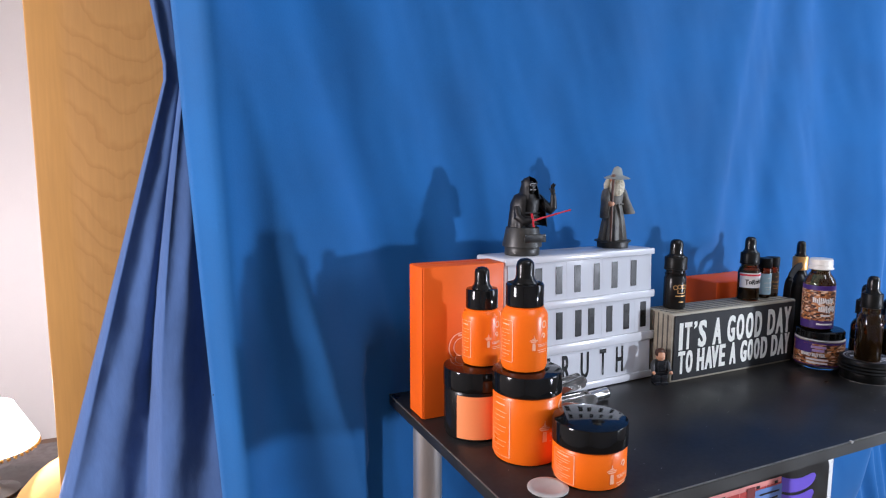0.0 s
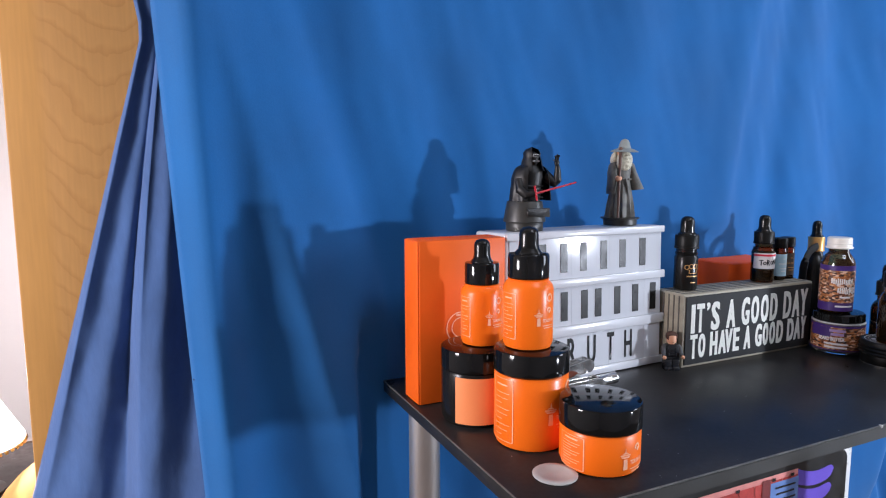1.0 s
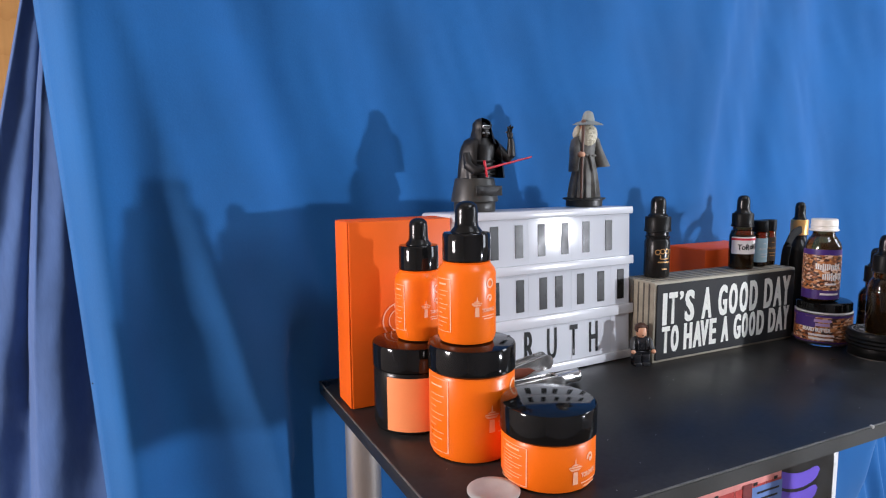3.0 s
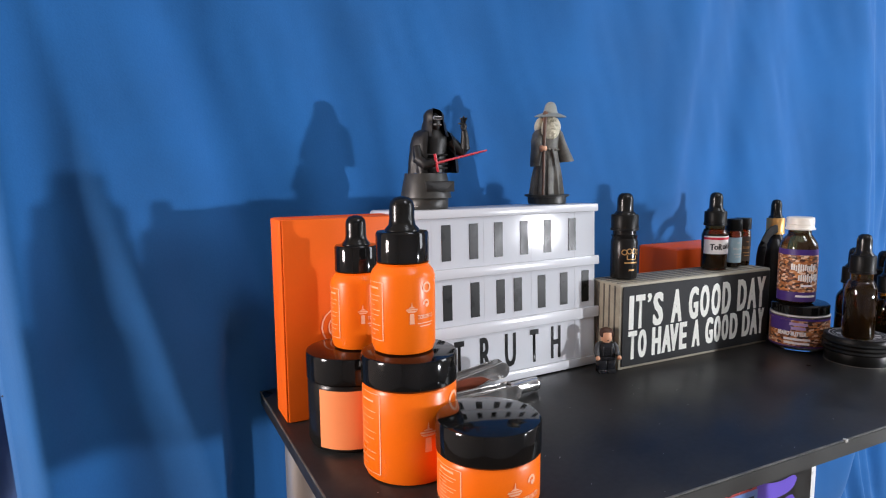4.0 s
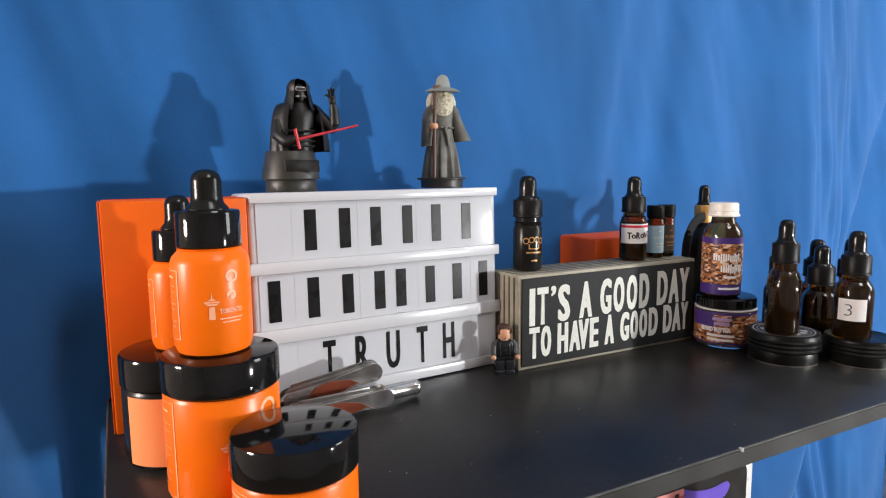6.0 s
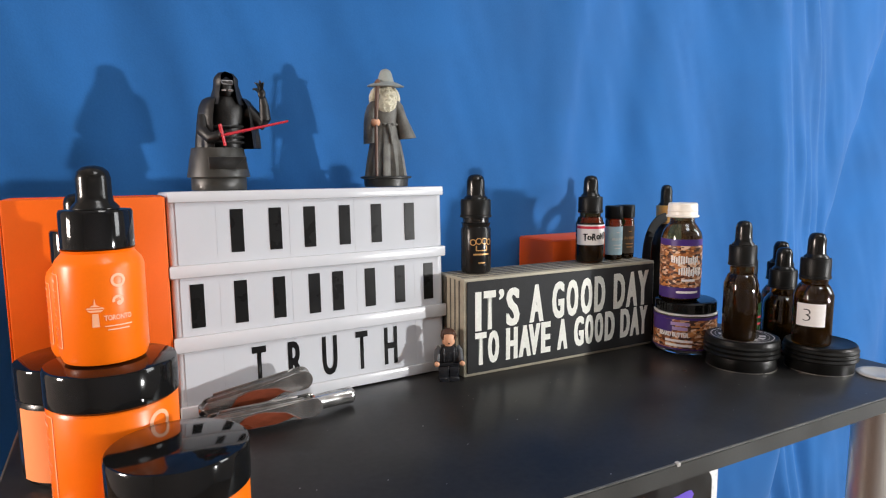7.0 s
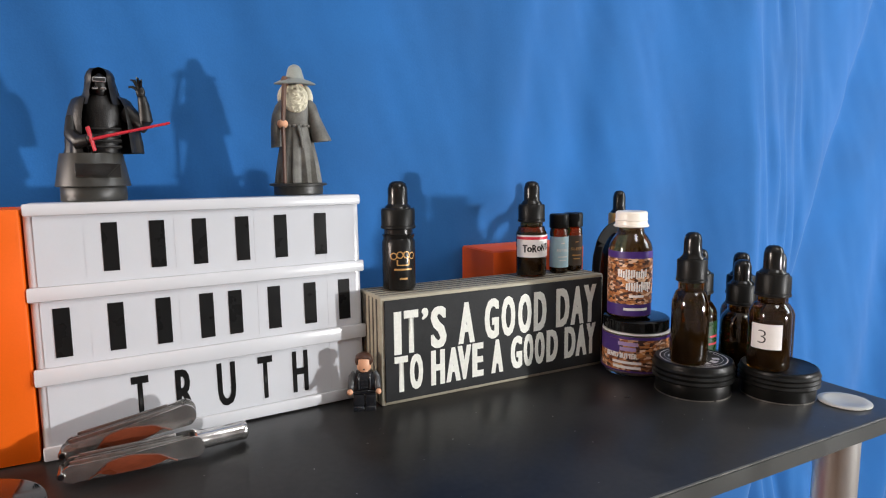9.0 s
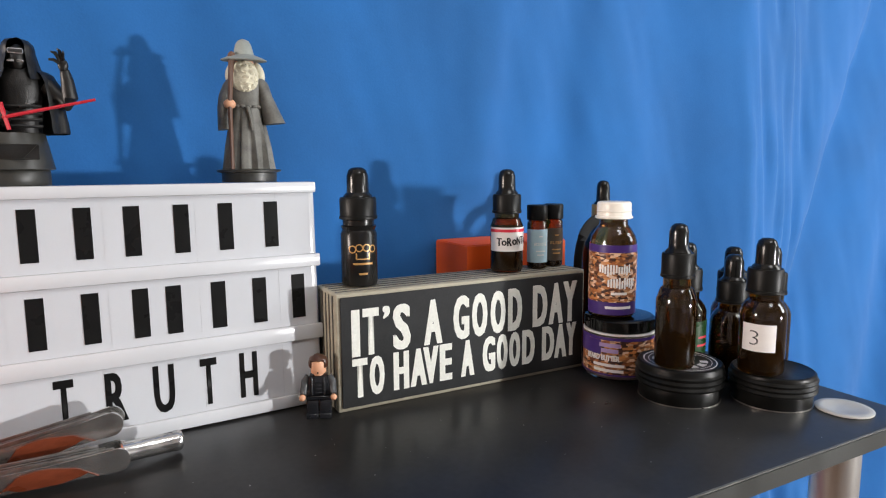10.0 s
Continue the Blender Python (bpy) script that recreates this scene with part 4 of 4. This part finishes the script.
gold = dropper((0.240, 0.023, TOP), 0.0165, 0.088, 0.018, 0.004, 0.0175, 0.0092, 0.0200, M_MATT_BLACK, "tall black dropper bottle with a gold collar and strap", False, group="bottles behind the sign", collar=M_GOLD)
bm = bmesh.new()
path = [(-0.006 - 0.021 * math.sin(u * 1.75) - 0.004 * u, -0.006, 0.118 - 0.042 * u * u - 0.002) for u in [k / 14 for k in range(15)]]
add_tube(bm, path, [(0.0016, 0.0050)] * 15, 10)
part("strap", bm, M_STRAP, gold, "black loop strap round the neck")


# ---- tins with bottles on them ----
def tin(at, r, h, logo, label):
    t = thing("round_tin", label, "tin", at=at, group="round tins")
    part("base", lathe([(r - 0.003, 0), (r - 0.0025, 0.0006), (r - 0.0022, 0.0015), (r - 0.0022, h * 0.52), (r - 0.0026, h * 0.54)], segs=56), M_TIN, t)
    prof = [(r - 0.0008, h * 0.42)]
    for k in range(3):
        z = h * (0.44 + 0.15 * k)
        prof += [(r, z + 0.0003), (r + 0.0004, z + 0.0012), (r - 0.0002, z + 0.0022), (r - 0.0007, z + 0.0030)]
    prof += [(r - 0.0006, h - 0.0022), (r - 0.0012, h - 0.0006), (r - 0.0024, h), (r - 0.0034, h - 0.0005)]
    part("lid", lathe(prof, segs=64), M_TIN, t)
    part("foot_rim", lathe([(r - 0.0032, 0.0001), (r - 0.0018, 0.0003), (r - 0.0018, 0.0008), (r - 0.0032, 0.0010)], segs=56), M_TIN_WORN, t, "bare metal rim")
    if logo:
        bm = bmesh.new()
        for r0, r1 in ((r * 0.80, r * 0.83), (r * 0.70, r * 0.715)):
            ring_flat(r0, r1, 0, 0, bm, 48)
        for k in range(12):
            if k % 4 != 3:
                ring_flat(r * 0.44, r * 0.62, 0, 0, bm, 6, k * 30 + 4, k * 30 + 24)
        o = part("lid_print", bm, M_LABEL_WHITE, t, "worn white ring print", smooth=False)
        o.matrix_local = pose(0, 0, h - 0.0002, -90)
    return t


tin((0.2165, -0.0842, TOP), 0.0292, 0.0255, True, "black round tin with white ring print on its lid")
tin((0.2648, -0.1205, TOP), 0.0272, 0.0225, False, "plain black round tin with a worn rim")
dropper((0.2035, -0.0905, TOP + 0.0256), 0.0130, 0.045, 0.009, 0.006, 0.0165, 0.0104, 0.0195, None, "tall amber glass dropper bottle standing on a tin")
three = dropper((0.2512, -0.1206, TOP + 0.0226), 0.0143, 0.040, 0.009, 0.004, 0.0165, 0.0110, 0.0200, None, "amber dropper bottle with a white label numbered three")
part("paper_label", wrap_label(0.0145, -196, -112, 0.0165, 0.0345), M_LABEL_WHITE, three, "white paper label")
part("handwriting", bend(text_mesh("3", 0.0095, 0.0055, -0.02), 0.01485, -164, 0.0255), M_INK, three, smooth=False)
back = dropper((0.2500, -0.0580, TOP), 0.0150, 0.052, 0.009, 0.006, 0.0165, 0.0112, 0.0195, None, "amber dropper bottle with a dark green label", group="bottles behind the tins")
part("paper_label", wrap_label(0.0152, -180, 0, 0.008, 0.046), M_OIL_GREEN, back, "dark green label")
part("label_print", bend(bars([(0.034, 0.010), (0.028, 0.012), (0.016, 0.011)], 0.0016), 0.01545, -80, 0), M_RED, back, smooth=False)
dropper((0.279, -0.076, TOP), 0.0150, 0.044, 0.009, 0.005, 0.0165, 0.0112, 0.0195, None, "amber dropper bottle half hidden behind the tins", group="bottles behind the tins")
dropper((0.3045, -0.0560, TOP), 0.0150, 0.046, 0.009, 0.005, 0.0165, 0.0112, 0.0195, None, "amber dropper bottle half hidden behind the tins", group="bottles behind the tins")
dropper((0.3045, -0.088, TOP), 0.0150, 0.050, 0.009, 0.005, 0.0165, 0.0112, 0.0195, None, "amber dropper bottle half hidden behind the tins", group="bottles behind the tins")


# ---- multi-tool ----
tool = thing("multi_tool", "folding steel multi-tool with red-brown wood inlays", "multi tool", at=(0, 0, TOP))


def tool_handle(a, b, w, h0, h1):
    """A flat handle arm from a to b with an inlay, pivots and folded blades."""
    a, b = Vector(a), Vector(b)
    d = b - a
    L = d.length
    ang = math.atan2(d.y, d.x)
    tilt = math.atan2(d.z, math.hypot(d.x, d.y))
    m = Matrix.Translation(a) @ Matrix.Rotation(ang, 4, "Z") @ Matrix.Rotation(-tilt, 4, "Y")
    for side, y in (("near", -w / 2), ("far", w / 2 - 0.0016)):
        bm = bmesh.new()
        n = 36
        lo, hi = [], []
        for i in range(n + 1):
            u = 0.5 - 0.5 * math.cos(math.pi * i / n)
            x = L * u
            full = (h0 + (h1 - h0) * u) * (1 - 0.16 * math.sin(u * math.pi))
            edge = max(0.0, 1 - min(x, L - x) / (full * 0.5))
            hh = full * max(0.12, math.sqrt(max(0.0, 1 - edge ** 2)))
            lo.append([bm.verts.new((x, y + s, -hh / 2)) for s in (0, 0.0016)])
            hi.append([bm.verts.new((x, y + s, hh / 2)) for s in (0, 0.0016)])
        for i in range(n):
            bm.faces.new((lo[i][0], lo[i + 1][0], hi[i + 1][0], hi[i][0]))
            bm.faces.new((lo[i][1], hi[i][1], hi[i + 1][1], lo[i + 1][1]))
            bm.faces.new((lo[i][0], lo[i][1], lo[i + 1][1], lo[i + 1][0]))
            bm.faces.new((hi[i][0], hi[i + 1][0], hi[i + 1][1], hi[i][1]))
        for i in (0, n):
            bm.faces.new((lo[i][0], hi[i][0], hi[i][1], lo[i][1]))
        part("side_plate", bm, M_SILVER, tool).matrix_local = m
    bm = bmesh.new()
    n = 22
    lo, hi = [], []
    for i in range(n + 1):
        u = i / n
        x = L * (0.17 + 0.62 * u)
        hh = (h0 + (h1 - h0) * (0.17 + 0.62 * u)) * 0.44
        taper = min(1.0, u / 0.22, (1 - u) / 0.20)
        top = -hh + 2 * hh * (0.62 + 0.20 * math.sin(u * 6.2 - 0.9) + 0.16 * u) * taper
        low = -hh + 0.55 * hh * (1 - taper) + 0.25 * hh * max(0.0, math.sin(u * 8.0 + 1.0))
        lo.append(bm.verts.new((x, -w / 2 - 0.0009, min(low, top - 0.0002))))
        hi.append(bm.verts.new((x, -w / 2 - 0.0009, min(top, hh * 0.97))))
    for i in range(n):
        bm.faces.new((lo[i], lo[i + 1], hi[i + 1], hi[i]))
    geo = bmesh.ops.extrude_face_region(bm, geom=list(bm.faces))
    for v in geo["geom"]:
        if isinstance(v, bmesh.types.BMVert):
            v.co.y += 0.0012
    part("wood_inlay", bm, M_ROSEWOOD, tool, "red-brown wood inlay").matrix_local = m
    for k, (z0, z1) in enumerate(((0.10, 0.62), (-0.1, 0.55), (0.05, 0.58))):
        y = -w / 2 + 0.0026 + k * (w - 0.005) / 3
        part("folded_blade", box(L * (0.06 + 0.03 * k), L * (0.90 - 0.05 * k), y, y + 0.0013, h0 * z0 * 0.5, h0 * z1 + 0.0008 * k, bevel=0.0003), M_BLADE, tool).matrix_local = m
    for x in (h0 * 0.55, L - h1 * 0.55):
        bm = lathe([(0.0019, -w / 2 - 0.0006), (0.0022, -w / 2), (0.0022, w / 2), (0.0019, w / 2 + 0.0006)], segs=20, m=Matrix.Rotation(radians(-90), 4, "X"))
        part("pivot", bm, M_SILVER, tool).matrix_local = m
        bm = lathe([(0.0009, -w / 2 - 0.0012), (0.0014, -w / 2 - 0.0012), (0.0014, -w / 2 - 0.0005), (0.0009, -w / 2 - 0.0005)], segs=14, m=Matrix.Rotation(radians(-90), 4, "X"))
        part("screw_recess", bm, M_INK, tool).matrix_local = m


tool_handle((-0.197, -0.003, 0.0110), (-0.127, -0.008, 0.0245), 0.012, 0.0105, 0.0138)
tool_handle((-0.197, -0.021, 0.0068), (-0.125, -0.022, 0.0092), 0.013, 0.0100, 0.0130)
part("plier_jaw", lathe([(0.0046, 0.0), (0.0055, 0.0008), (0.0055, 0.028), (0.0058, 0.0285), (0.0058, 0.031), (0.0050, 0.032)], segs=24,
     m=Matrix.Translation((-0.130, -0.0190, 0.0088)) @ Matrix.Rotation(radians(15), 4, "Z") @ Matrix.Rotation(radians(94), 4, "Y")), M_SILVER, tool, "round steel barrel")

# ---- figurines: each one plain mesh ----
bm = bmesh.new()
add_lathe(bm, [(0.0195, 0), (0.0200, 0.0006), (0.0200, 0.0085), (0.0194, 0.0092)], 40, 1)
add_lathe(bm, [(0.0222, 0.0092), (0.0228, 0.0098), (0.0226, 0.0108), (0.0190, 0.0295), (0.0186, 0.0302), (0.0176, 0.0302)], 40, 1)
add_box(bm, -0.0085, 0.0100, -0.0007, 0.0010, -0.0042, 0.0042, 0.0003, 1, 1, Matrix.Translation((0, -0.0206, 0.0195)) @ Matrix.Rotation(radians(-11), 4, 'X'))
base_count = len(bm.verts)
add_lathe(bm, [(0.0105, 0.0302), (0.0108, 0.040), (0.0130, 0.054), (0.0125, 0.060), (0.0060, 0.066)], 28, 0, sy=0.72)
for k in range(4):
    add_tube(bm, [(-0.011, -0.0050, 0.034 + 0.0035 * k), (0.0, -0.0090, 0.0335 + 0.0035 * k), (0.011, -0.0050, 0.034 + 0.0035 * k)], 0.0010, 6, 0)
# cloak over both shoulders, open in front
cols = []
for i in range(41):
    a = radians(-48 + 286 * i / 40)
    col = []
    for j in range(12):
        u = j / 11
        rr = 0.0070 + 0.0132 * math.sin(min(1.0, u * 1.9) * math.pi / 2) + 0.0030 * u
        rr += 0.0017 * math.cos(i * 1.15) * max(0.0, u - 0.25)
        zz = 0.0655 - 0.0090 * min(1.0, u * 2.0) ** 1.6 - 0.0265 * max(0.0, u - 0.30)/0.70
        col.append(bm.verts.new((rr * math.cos(a) * 1.06, 0.002 + rr * math.sin(a) * 0.72, zz)))
    cols.append(col)
for a, b in zip(cols, cols[1:]):
    for j in range(11):
        bm.faces.new((a[j], b[j], b[j + 1], a[j + 1]))
add_tube(bm, [(-0.0175, -0.003, 0.050), (-0.0195, -0.007, 0.041), (-0.0150, -0.0125, 0.0360), (-0.0085, -0.0150, 0.0375)], [0.0050, 0.0048, 0.0042, 0.0034], 14)
add_ball(bm, (-0.0070, -0.0155, 0.0380), 0.0034, 0.0034, 0.0034)
add_tube(bm, [(0.0150, -0.002, 0.0560), (0.0215, -0.0040, 0.0500), (0.0262, -0.0065, 0.0470), (0.0282, -0.0080, 0.0500), (0.0272, -0.0090, 0.0590), (0.0262, -0.0095, 0.0640)], [0.0056, 0.0054, 0.0048, 0.0046, 0.0036, 0.0028], 14)
add_ball(bm, (0.0256, -0.0098, 0.0668), 0.0034, 0.0022, 0.0038)
for k, (dx, dz) in enumerate(((-0.0062, 0.0016), (-0.0048, 0.0058), (-0.0018, 0.0070), (0.0012, 0.0060))):
    add_tube(bm, [(0.0256 + dx * 0.2, -0.0098, 0.0676), (0.0256 + dx * 0.75, -0.0122, 0.0680 + dz * 0.9), (0.0256 + dx * 1.15, -0.0138, 0.0676 + dz)], [0.0012, 0.0010, 0.0006], 6)
# hood with an open front and a plain head in it
add_ball(bm, (0.0, -0.0015, 0.0700), 0.0062, 0.0066, 0.0080, 0)
rows = []
for j in range(12):
    v = j / 11
    row = []
    for i in range(21):
        a = radians(-58 + (296) * i / 20)
        if v < 0.55:
            rr, z = 0.0142 - 0.0050 * (v / 0.55) ** 0.7, 0.0590 + 0.0150 * v / 0.55
        else:
            q = (v - 0.55) / 0.45
            rr, z = 0.0092 * math.sqrt(max(0.0, 1 - q ** 2.2)) + 0.0003, 0.0740 + 0.0078 * q
        row.append(bm.verts.new((rr * math.cos(a) * 1.02, 0.0005 + rr * math.sin(a), z)))
    rows.append(row)
for a, b in zip(rows, rows[1:]):
    for i in range(20):
        bm.faces.new((a[i], a[i + 1], b[i + 1], b[i]))
add_box(bm, -0.0042, 0.0042, -0.0084, -0.0070, 0.0722, 0.0750, 0.0005, 1, 3)
add_box(bm, -0.0044, -0.0008, -0.0086, -0.0070, 0.0678, 0.0690, 0.0004, 1, 3)
add_box(bm, 0.0008, 0.0044, -0.0086, -0.0070, 0.0678, 0.0690, 0.0004, 1, 3)
# red rod with a cross piece
add_tube(bm, [(-0.0075, -0.0180, 0.0375), (0.0430, -0.0210, 0.0480)], [0.0011, 0.0008], 8, 2)
add_tube(bm, [(-0.0085, -0.0180, 0.0450), (-0.0048, -0.0180, 0.0310)], 0.0012, 8, 2)
bm.verts.ensure_lookup_table()
for k, v in enumerate(bm.verts):
    if k < base_count:
        v.co = Vector((v.co.x * 0.91, v.co.y * 0.91, v.co.z * 0.95))
    else:
        v.co = Vector((v.co.x * 0.86 + 0.0075, v.co.y, v.co.z - 0.0012))
        v.co += 0.0006 * Vector((noise.noise(v.co * 260), noise.noise(v.co * 300 + Vector((3, 1, 7))), noise.noise(v.co * 240 + Vector((9, 4, 2)))))
hood = solid("hooded_figurine", bm, [M_FIG_BLACK, M_FIG_BASE, M_FIG_RED, M_FIG_SILVER], "black plastic hooded bust figurine with a red rod", "figurine", at=(-0.1728, 0.0420, TOP + 0.1502), rz=-3)

bm = bmesh.new()
add_lathe(bm, [(0.0175, 0), (0.0178, 0.0060), (0.0205, 0.0066), (0.0207, 0.0078), (0.0195, 0.0082)], 44, 1)
prof = [(0.0152, 0.0082), (0.0146, 0.014), (0.0138, 0.022), (0.0128, 0.029), (0.0116, 0.036), (0.0098, 0.0465), (0.0102, 0.0475), (0.0102, 0.0490), (0.0098, 0.0500), (0.0108, 0.058), (0.0106, 0.064), (0.0070, 0.0690)]
segs = 90
rings = []
for r, z in prof:
    flare = max(0.0, (0.046 - z) / 0.038)
    rings.append([bm.verts.new(((r + 0.0021 * flare * math.cos(11 * 2 * math.pi * i / segs + 0.8 * math.sin(i * 0.7))) * math.cos(2 * math.pi * i / segs),
                                (r + 0.0021 * flare * math.cos(11 * 2 * math.pi * i / segs + 0.8 * math.sin(i * 0.7))) * 0.80 * math.sin(2 * math.pi * i / segs), z)) for i in range(segs)])
for a, b in zip(rings, rings[1:]):
    for i in range(segs):
        bm.faces.new((a[i], a[(i + 1) % segs], b[(i + 1) % segs], b[i])).material_index = 0
bm.faces.new(rings[-1])
# wide hanging sleeves, cut level at the hem
for rows in (((0.0085, 0.0, 0.0662, 0.0030, 0.0040), (0.0098, 0.0, 0.0630, 0.0046, 0.0052), (0.0122, -0.001, 0.0550, 0.0046, 0.0056), (0.0150, -0.002, 0.0465, 0.0056, 0.0062), (0.0172, -0.003, 0.0392, 0.0068, 0.0066), (0.0178, -0.003, 0.0374, 0.0070, 0.0066)),
             ((-0.0085, 0.0, 0.0662, 0.0030, 0.0040), (-0.0098, 0.0, 0.0630, 0.0044, 0.0052), (-0.0122, -0.003, 0.0560, 0.0046, 0.0062), (-0.0132, -0.006, 0.0480, 0.0046, 0.0072), (-0.0138, -0.005, 0.0380, 0.0044, 0.0070), (-0.0140, -0.005, 0.0335, 0.0042, 0.0066))):
    rings = [[bm.verts.new((cx + rx * math.cos(2 * math.pi * i / 20), cy + ry * math.sin(2 * math.pi * i / 20), cz + 0.10 * rx * math.cos(2 * math.pi * i / 20))) for i in range(20)] for cx, cy, cz, rx, ry in rows]
    for a, b in zip(rings, rings[1:]):
        for i in range(20):
            bm.faces.new((a[i], a[(i + 1) % 20], b[(i + 1) % 20], b[i])).material_index = 0
    for ring in (rings[0], rings[-1]):
        bm.faces.new(ring).material_index = 0
add_ball(bm, (-0.0095, -0.0130, 0.0490), 0.0038, 0.0032, 0.0032, 4)
add_tube(bm, [(-0.0095, -0.0140, 0.0080), (-0.0092, -0.0142, 0.050), (-0.0072, -0.0118, 0.0780)], [0.0013, 0.0015, 0.0018], 8, 5)
add_ball(bm, (-0.0070, -0.0112, 0.0780), 0.0026, 0.0024, 0.0036, 5)
# plain head, beard and side hair
add_ball(bm, (0.0, -0.0010, 0.0740), 0.0062, 0.0064, 0.0074, 4)
bmx = bmesh.new()
add_ball(bmx, (0.0, -0.0064, 0.0668), 0.0088, 0.0050, 0.0106, 3, 40, 30)
for v in bmx.verts:
    n = noise.noise(v.co * 620) + 0.5 * noise.noise(v.co * 1400)
    v.co += Vector((0.0006 * n, -0.0013 * n, 0.0006 * n))
tmp = bpy.data.meshes.new("tmp")
bmx.to_mesh(tmp)
bmx.free()
bm.from_mesh(tmp)
bpy.data.meshes.remove(tmp)
for s in (-1, 1):
    add_ball(bm, (s * 0.0088, 0.0005, 0.0705), 0.0034, 0.0042, 0.0068, 3, m=Matrix.Rotation(radians(-18 * s), 4, "Y"))
add_lathe(bm, [(0.0050, 0.0770), (0.0142, 0.0768), (0.0146, 0.0774), (0.0112, 0.0790), (0.0066, 0.0806), (0.0058, 0.0835), (0.0050, 0.0866), (0.0036, 0.0890), (0.0012, 0.0902)], 36, 2, m=Matrix.Rotation(radians(4), 4, "X"))
for k in range(18):
    a = 2 * math.pi * k / 18
    add_ball(bm, (0.0101 * math.cos(a), 0.0081 * math.sin(a), 0.0482), 0.0020, 0.0012, 0.0011, 0, 8, 6)
add_tube(bm, [(0.001, -0.0086, 0.0480), (0.0030, -0.0096, 0.0400), (0.0036, -0.0104, 0.0330)], [0.0013, 0.0011, 0.0007], 8, 0)
for v in bm.verts:
    v.co.z *= 1.02
robed = solid("robed_figurine", bm, [M_FIG_GREY, M_FIG_BASE, M_FIG_HAT, M_FIG_BEARD, M_FIG_SKIN, M_FIG_WOOD], "grey robed figurine with pale hat and staff", "figurine", at=(-0.0420, 0.0560, TOP + 0.1502), rz=-14)

bm = bmesh.new()
for s in (-1, 1):
    add_box(bm, s * 0.0041 - 0.0037, s * 0.0041 + 0.0037, -0.0040, 0.0040, 0.0, 0.0115, 0.0006, 2, 0)
    add_box(bm, s * 0.0041 - 0.0037, s * 0.0041 + 0.0037, -0.0062, 0.0040, 0.0, 0.0035, 0.0005, 1, 0)
add_box(bm, -0.0080, 0.0080, -0.0040, 0.0040, 0.0117, 0.0145, 0.0005, 1, 0)
res = bmesh.new()
add_box(res, -0.0080, 0.0080, -0.0040, 0.0040, 0.0147, 0.0275, 0.0008, 2, 0)
for v in res.verts:
    v.co.x *= 1 - 0.28 * (v.co.z - 0.0147) / 0.0128
tmp = bpy.data.meshes.new("tmp")
res.to_mesh(tmp)
res.free()
bm.from_mesh(tmp)
bpy.data.meshes.remove(tmp)
add_box(bm, -0.0044, -0.0034, -0.0046, -0.0038, 0.0155, 0.0265, 0.0003, 1, 1)
add_box(bm, 0.0034, 0.0044, -0.0046, -0.0038, 0.0155, 0.0265, 0.0003, 1, 1)
for k in range(3):
    add_box(bm, -0.0022, 0.0022, -0.0044, -0.0038, 0.0165 + 0.0025 * k, 0.0171 + 0.0025 * k, 0.0001, 1, 1)
for s in (-1, 1):
    add_tube(bm, [(s * 0.0062, 0.0, 0.0262), (s * 0.0086, -0.0006, 0.0232), (s * 0.0094, -0.0030, 0.0180), (s * 0.0096, -0.0055, 0.0160)], [0.0026, 0.0026, 0.0023, 0.0020], 12, 1)
    add_ball(bm, (s * 0.0098, -0.0072, 0.0148), 0.0021, 0.0022, 0.0021, 2, 12, 8)
add_lathe(bm, [(0.0030, 0.0274), (0.0030, 0.0284), (0.0044, 0.0288), (0.0049, 0.0298), (0.0049, 0.0362), (0.0042, 0.0372)], 28, 2)
add_box(bm, -0.0006, 0.0006, -0.0052, -0.0046, 0.0296, 0.0305, 0.0001, 1, 3)
bmx = bmesh.new()
add_ball(bmx, (0.0, 0.0006, 0.0352), 0.0064, 0.0062, 0.0058, 3, 22, 14)
for v in bmx.verts:
    if v.co.y < -0.0030 and v.co.z < 0.0365:
        v.co.y = -0.0030
    if v.co.z < 0.0325:
        v.co.z = 0.0325
    v.co += 0.0006 * Vector((noise.noise(v.co * 400), noise.noise(v.co * 420), noise.noise(v.co * 380)))
tmp = bpy.data.meshes.new("tmp")
bmx.to_mesh(tmp)
bmx.free()
bm.from_mesh(tmp)
bpy.data.meshes.remove(tmp)
solid("toy_minifigure", bm, [M_MINI_BLACK, M_MINI_GREY, M_FIG_SKIN, M_MINI_HAIR], "tiny toy minifigure in black with brown hair", "toy", at=(-0.0150, 0.0010, TOP), rz=-22)

# ---- small marks ----
solid("fluff_speck", add_ball(bmesh.new(), (0, 0, 0), 0.0022, 0.0008, 0.0011, u=8, v=6), M_INK, "tiny dark fluff speck on the blue curtain", "speck", at=(-0.476, curtain_y(-0.476, 0.775) - 0.0004, 0.775))
rng = random.Random(11)
bm = bmesh.new()
for k in range(70):
    x, y = rng.uniform(-0.28, 0.31), rng.uniform(-0.18, -0.02)
    q = rng.uniform(0.00015, 0.0005)
    add_ball(bm, (x, y, TOP + 0.0001), q, q * rng.uniform(0.5, 1), 0.0001, u=5, v=4)
solid("dust_specks", bm, M_FROST, "pale dust specks scattered on the black shelf", "dust", kind="stuff")
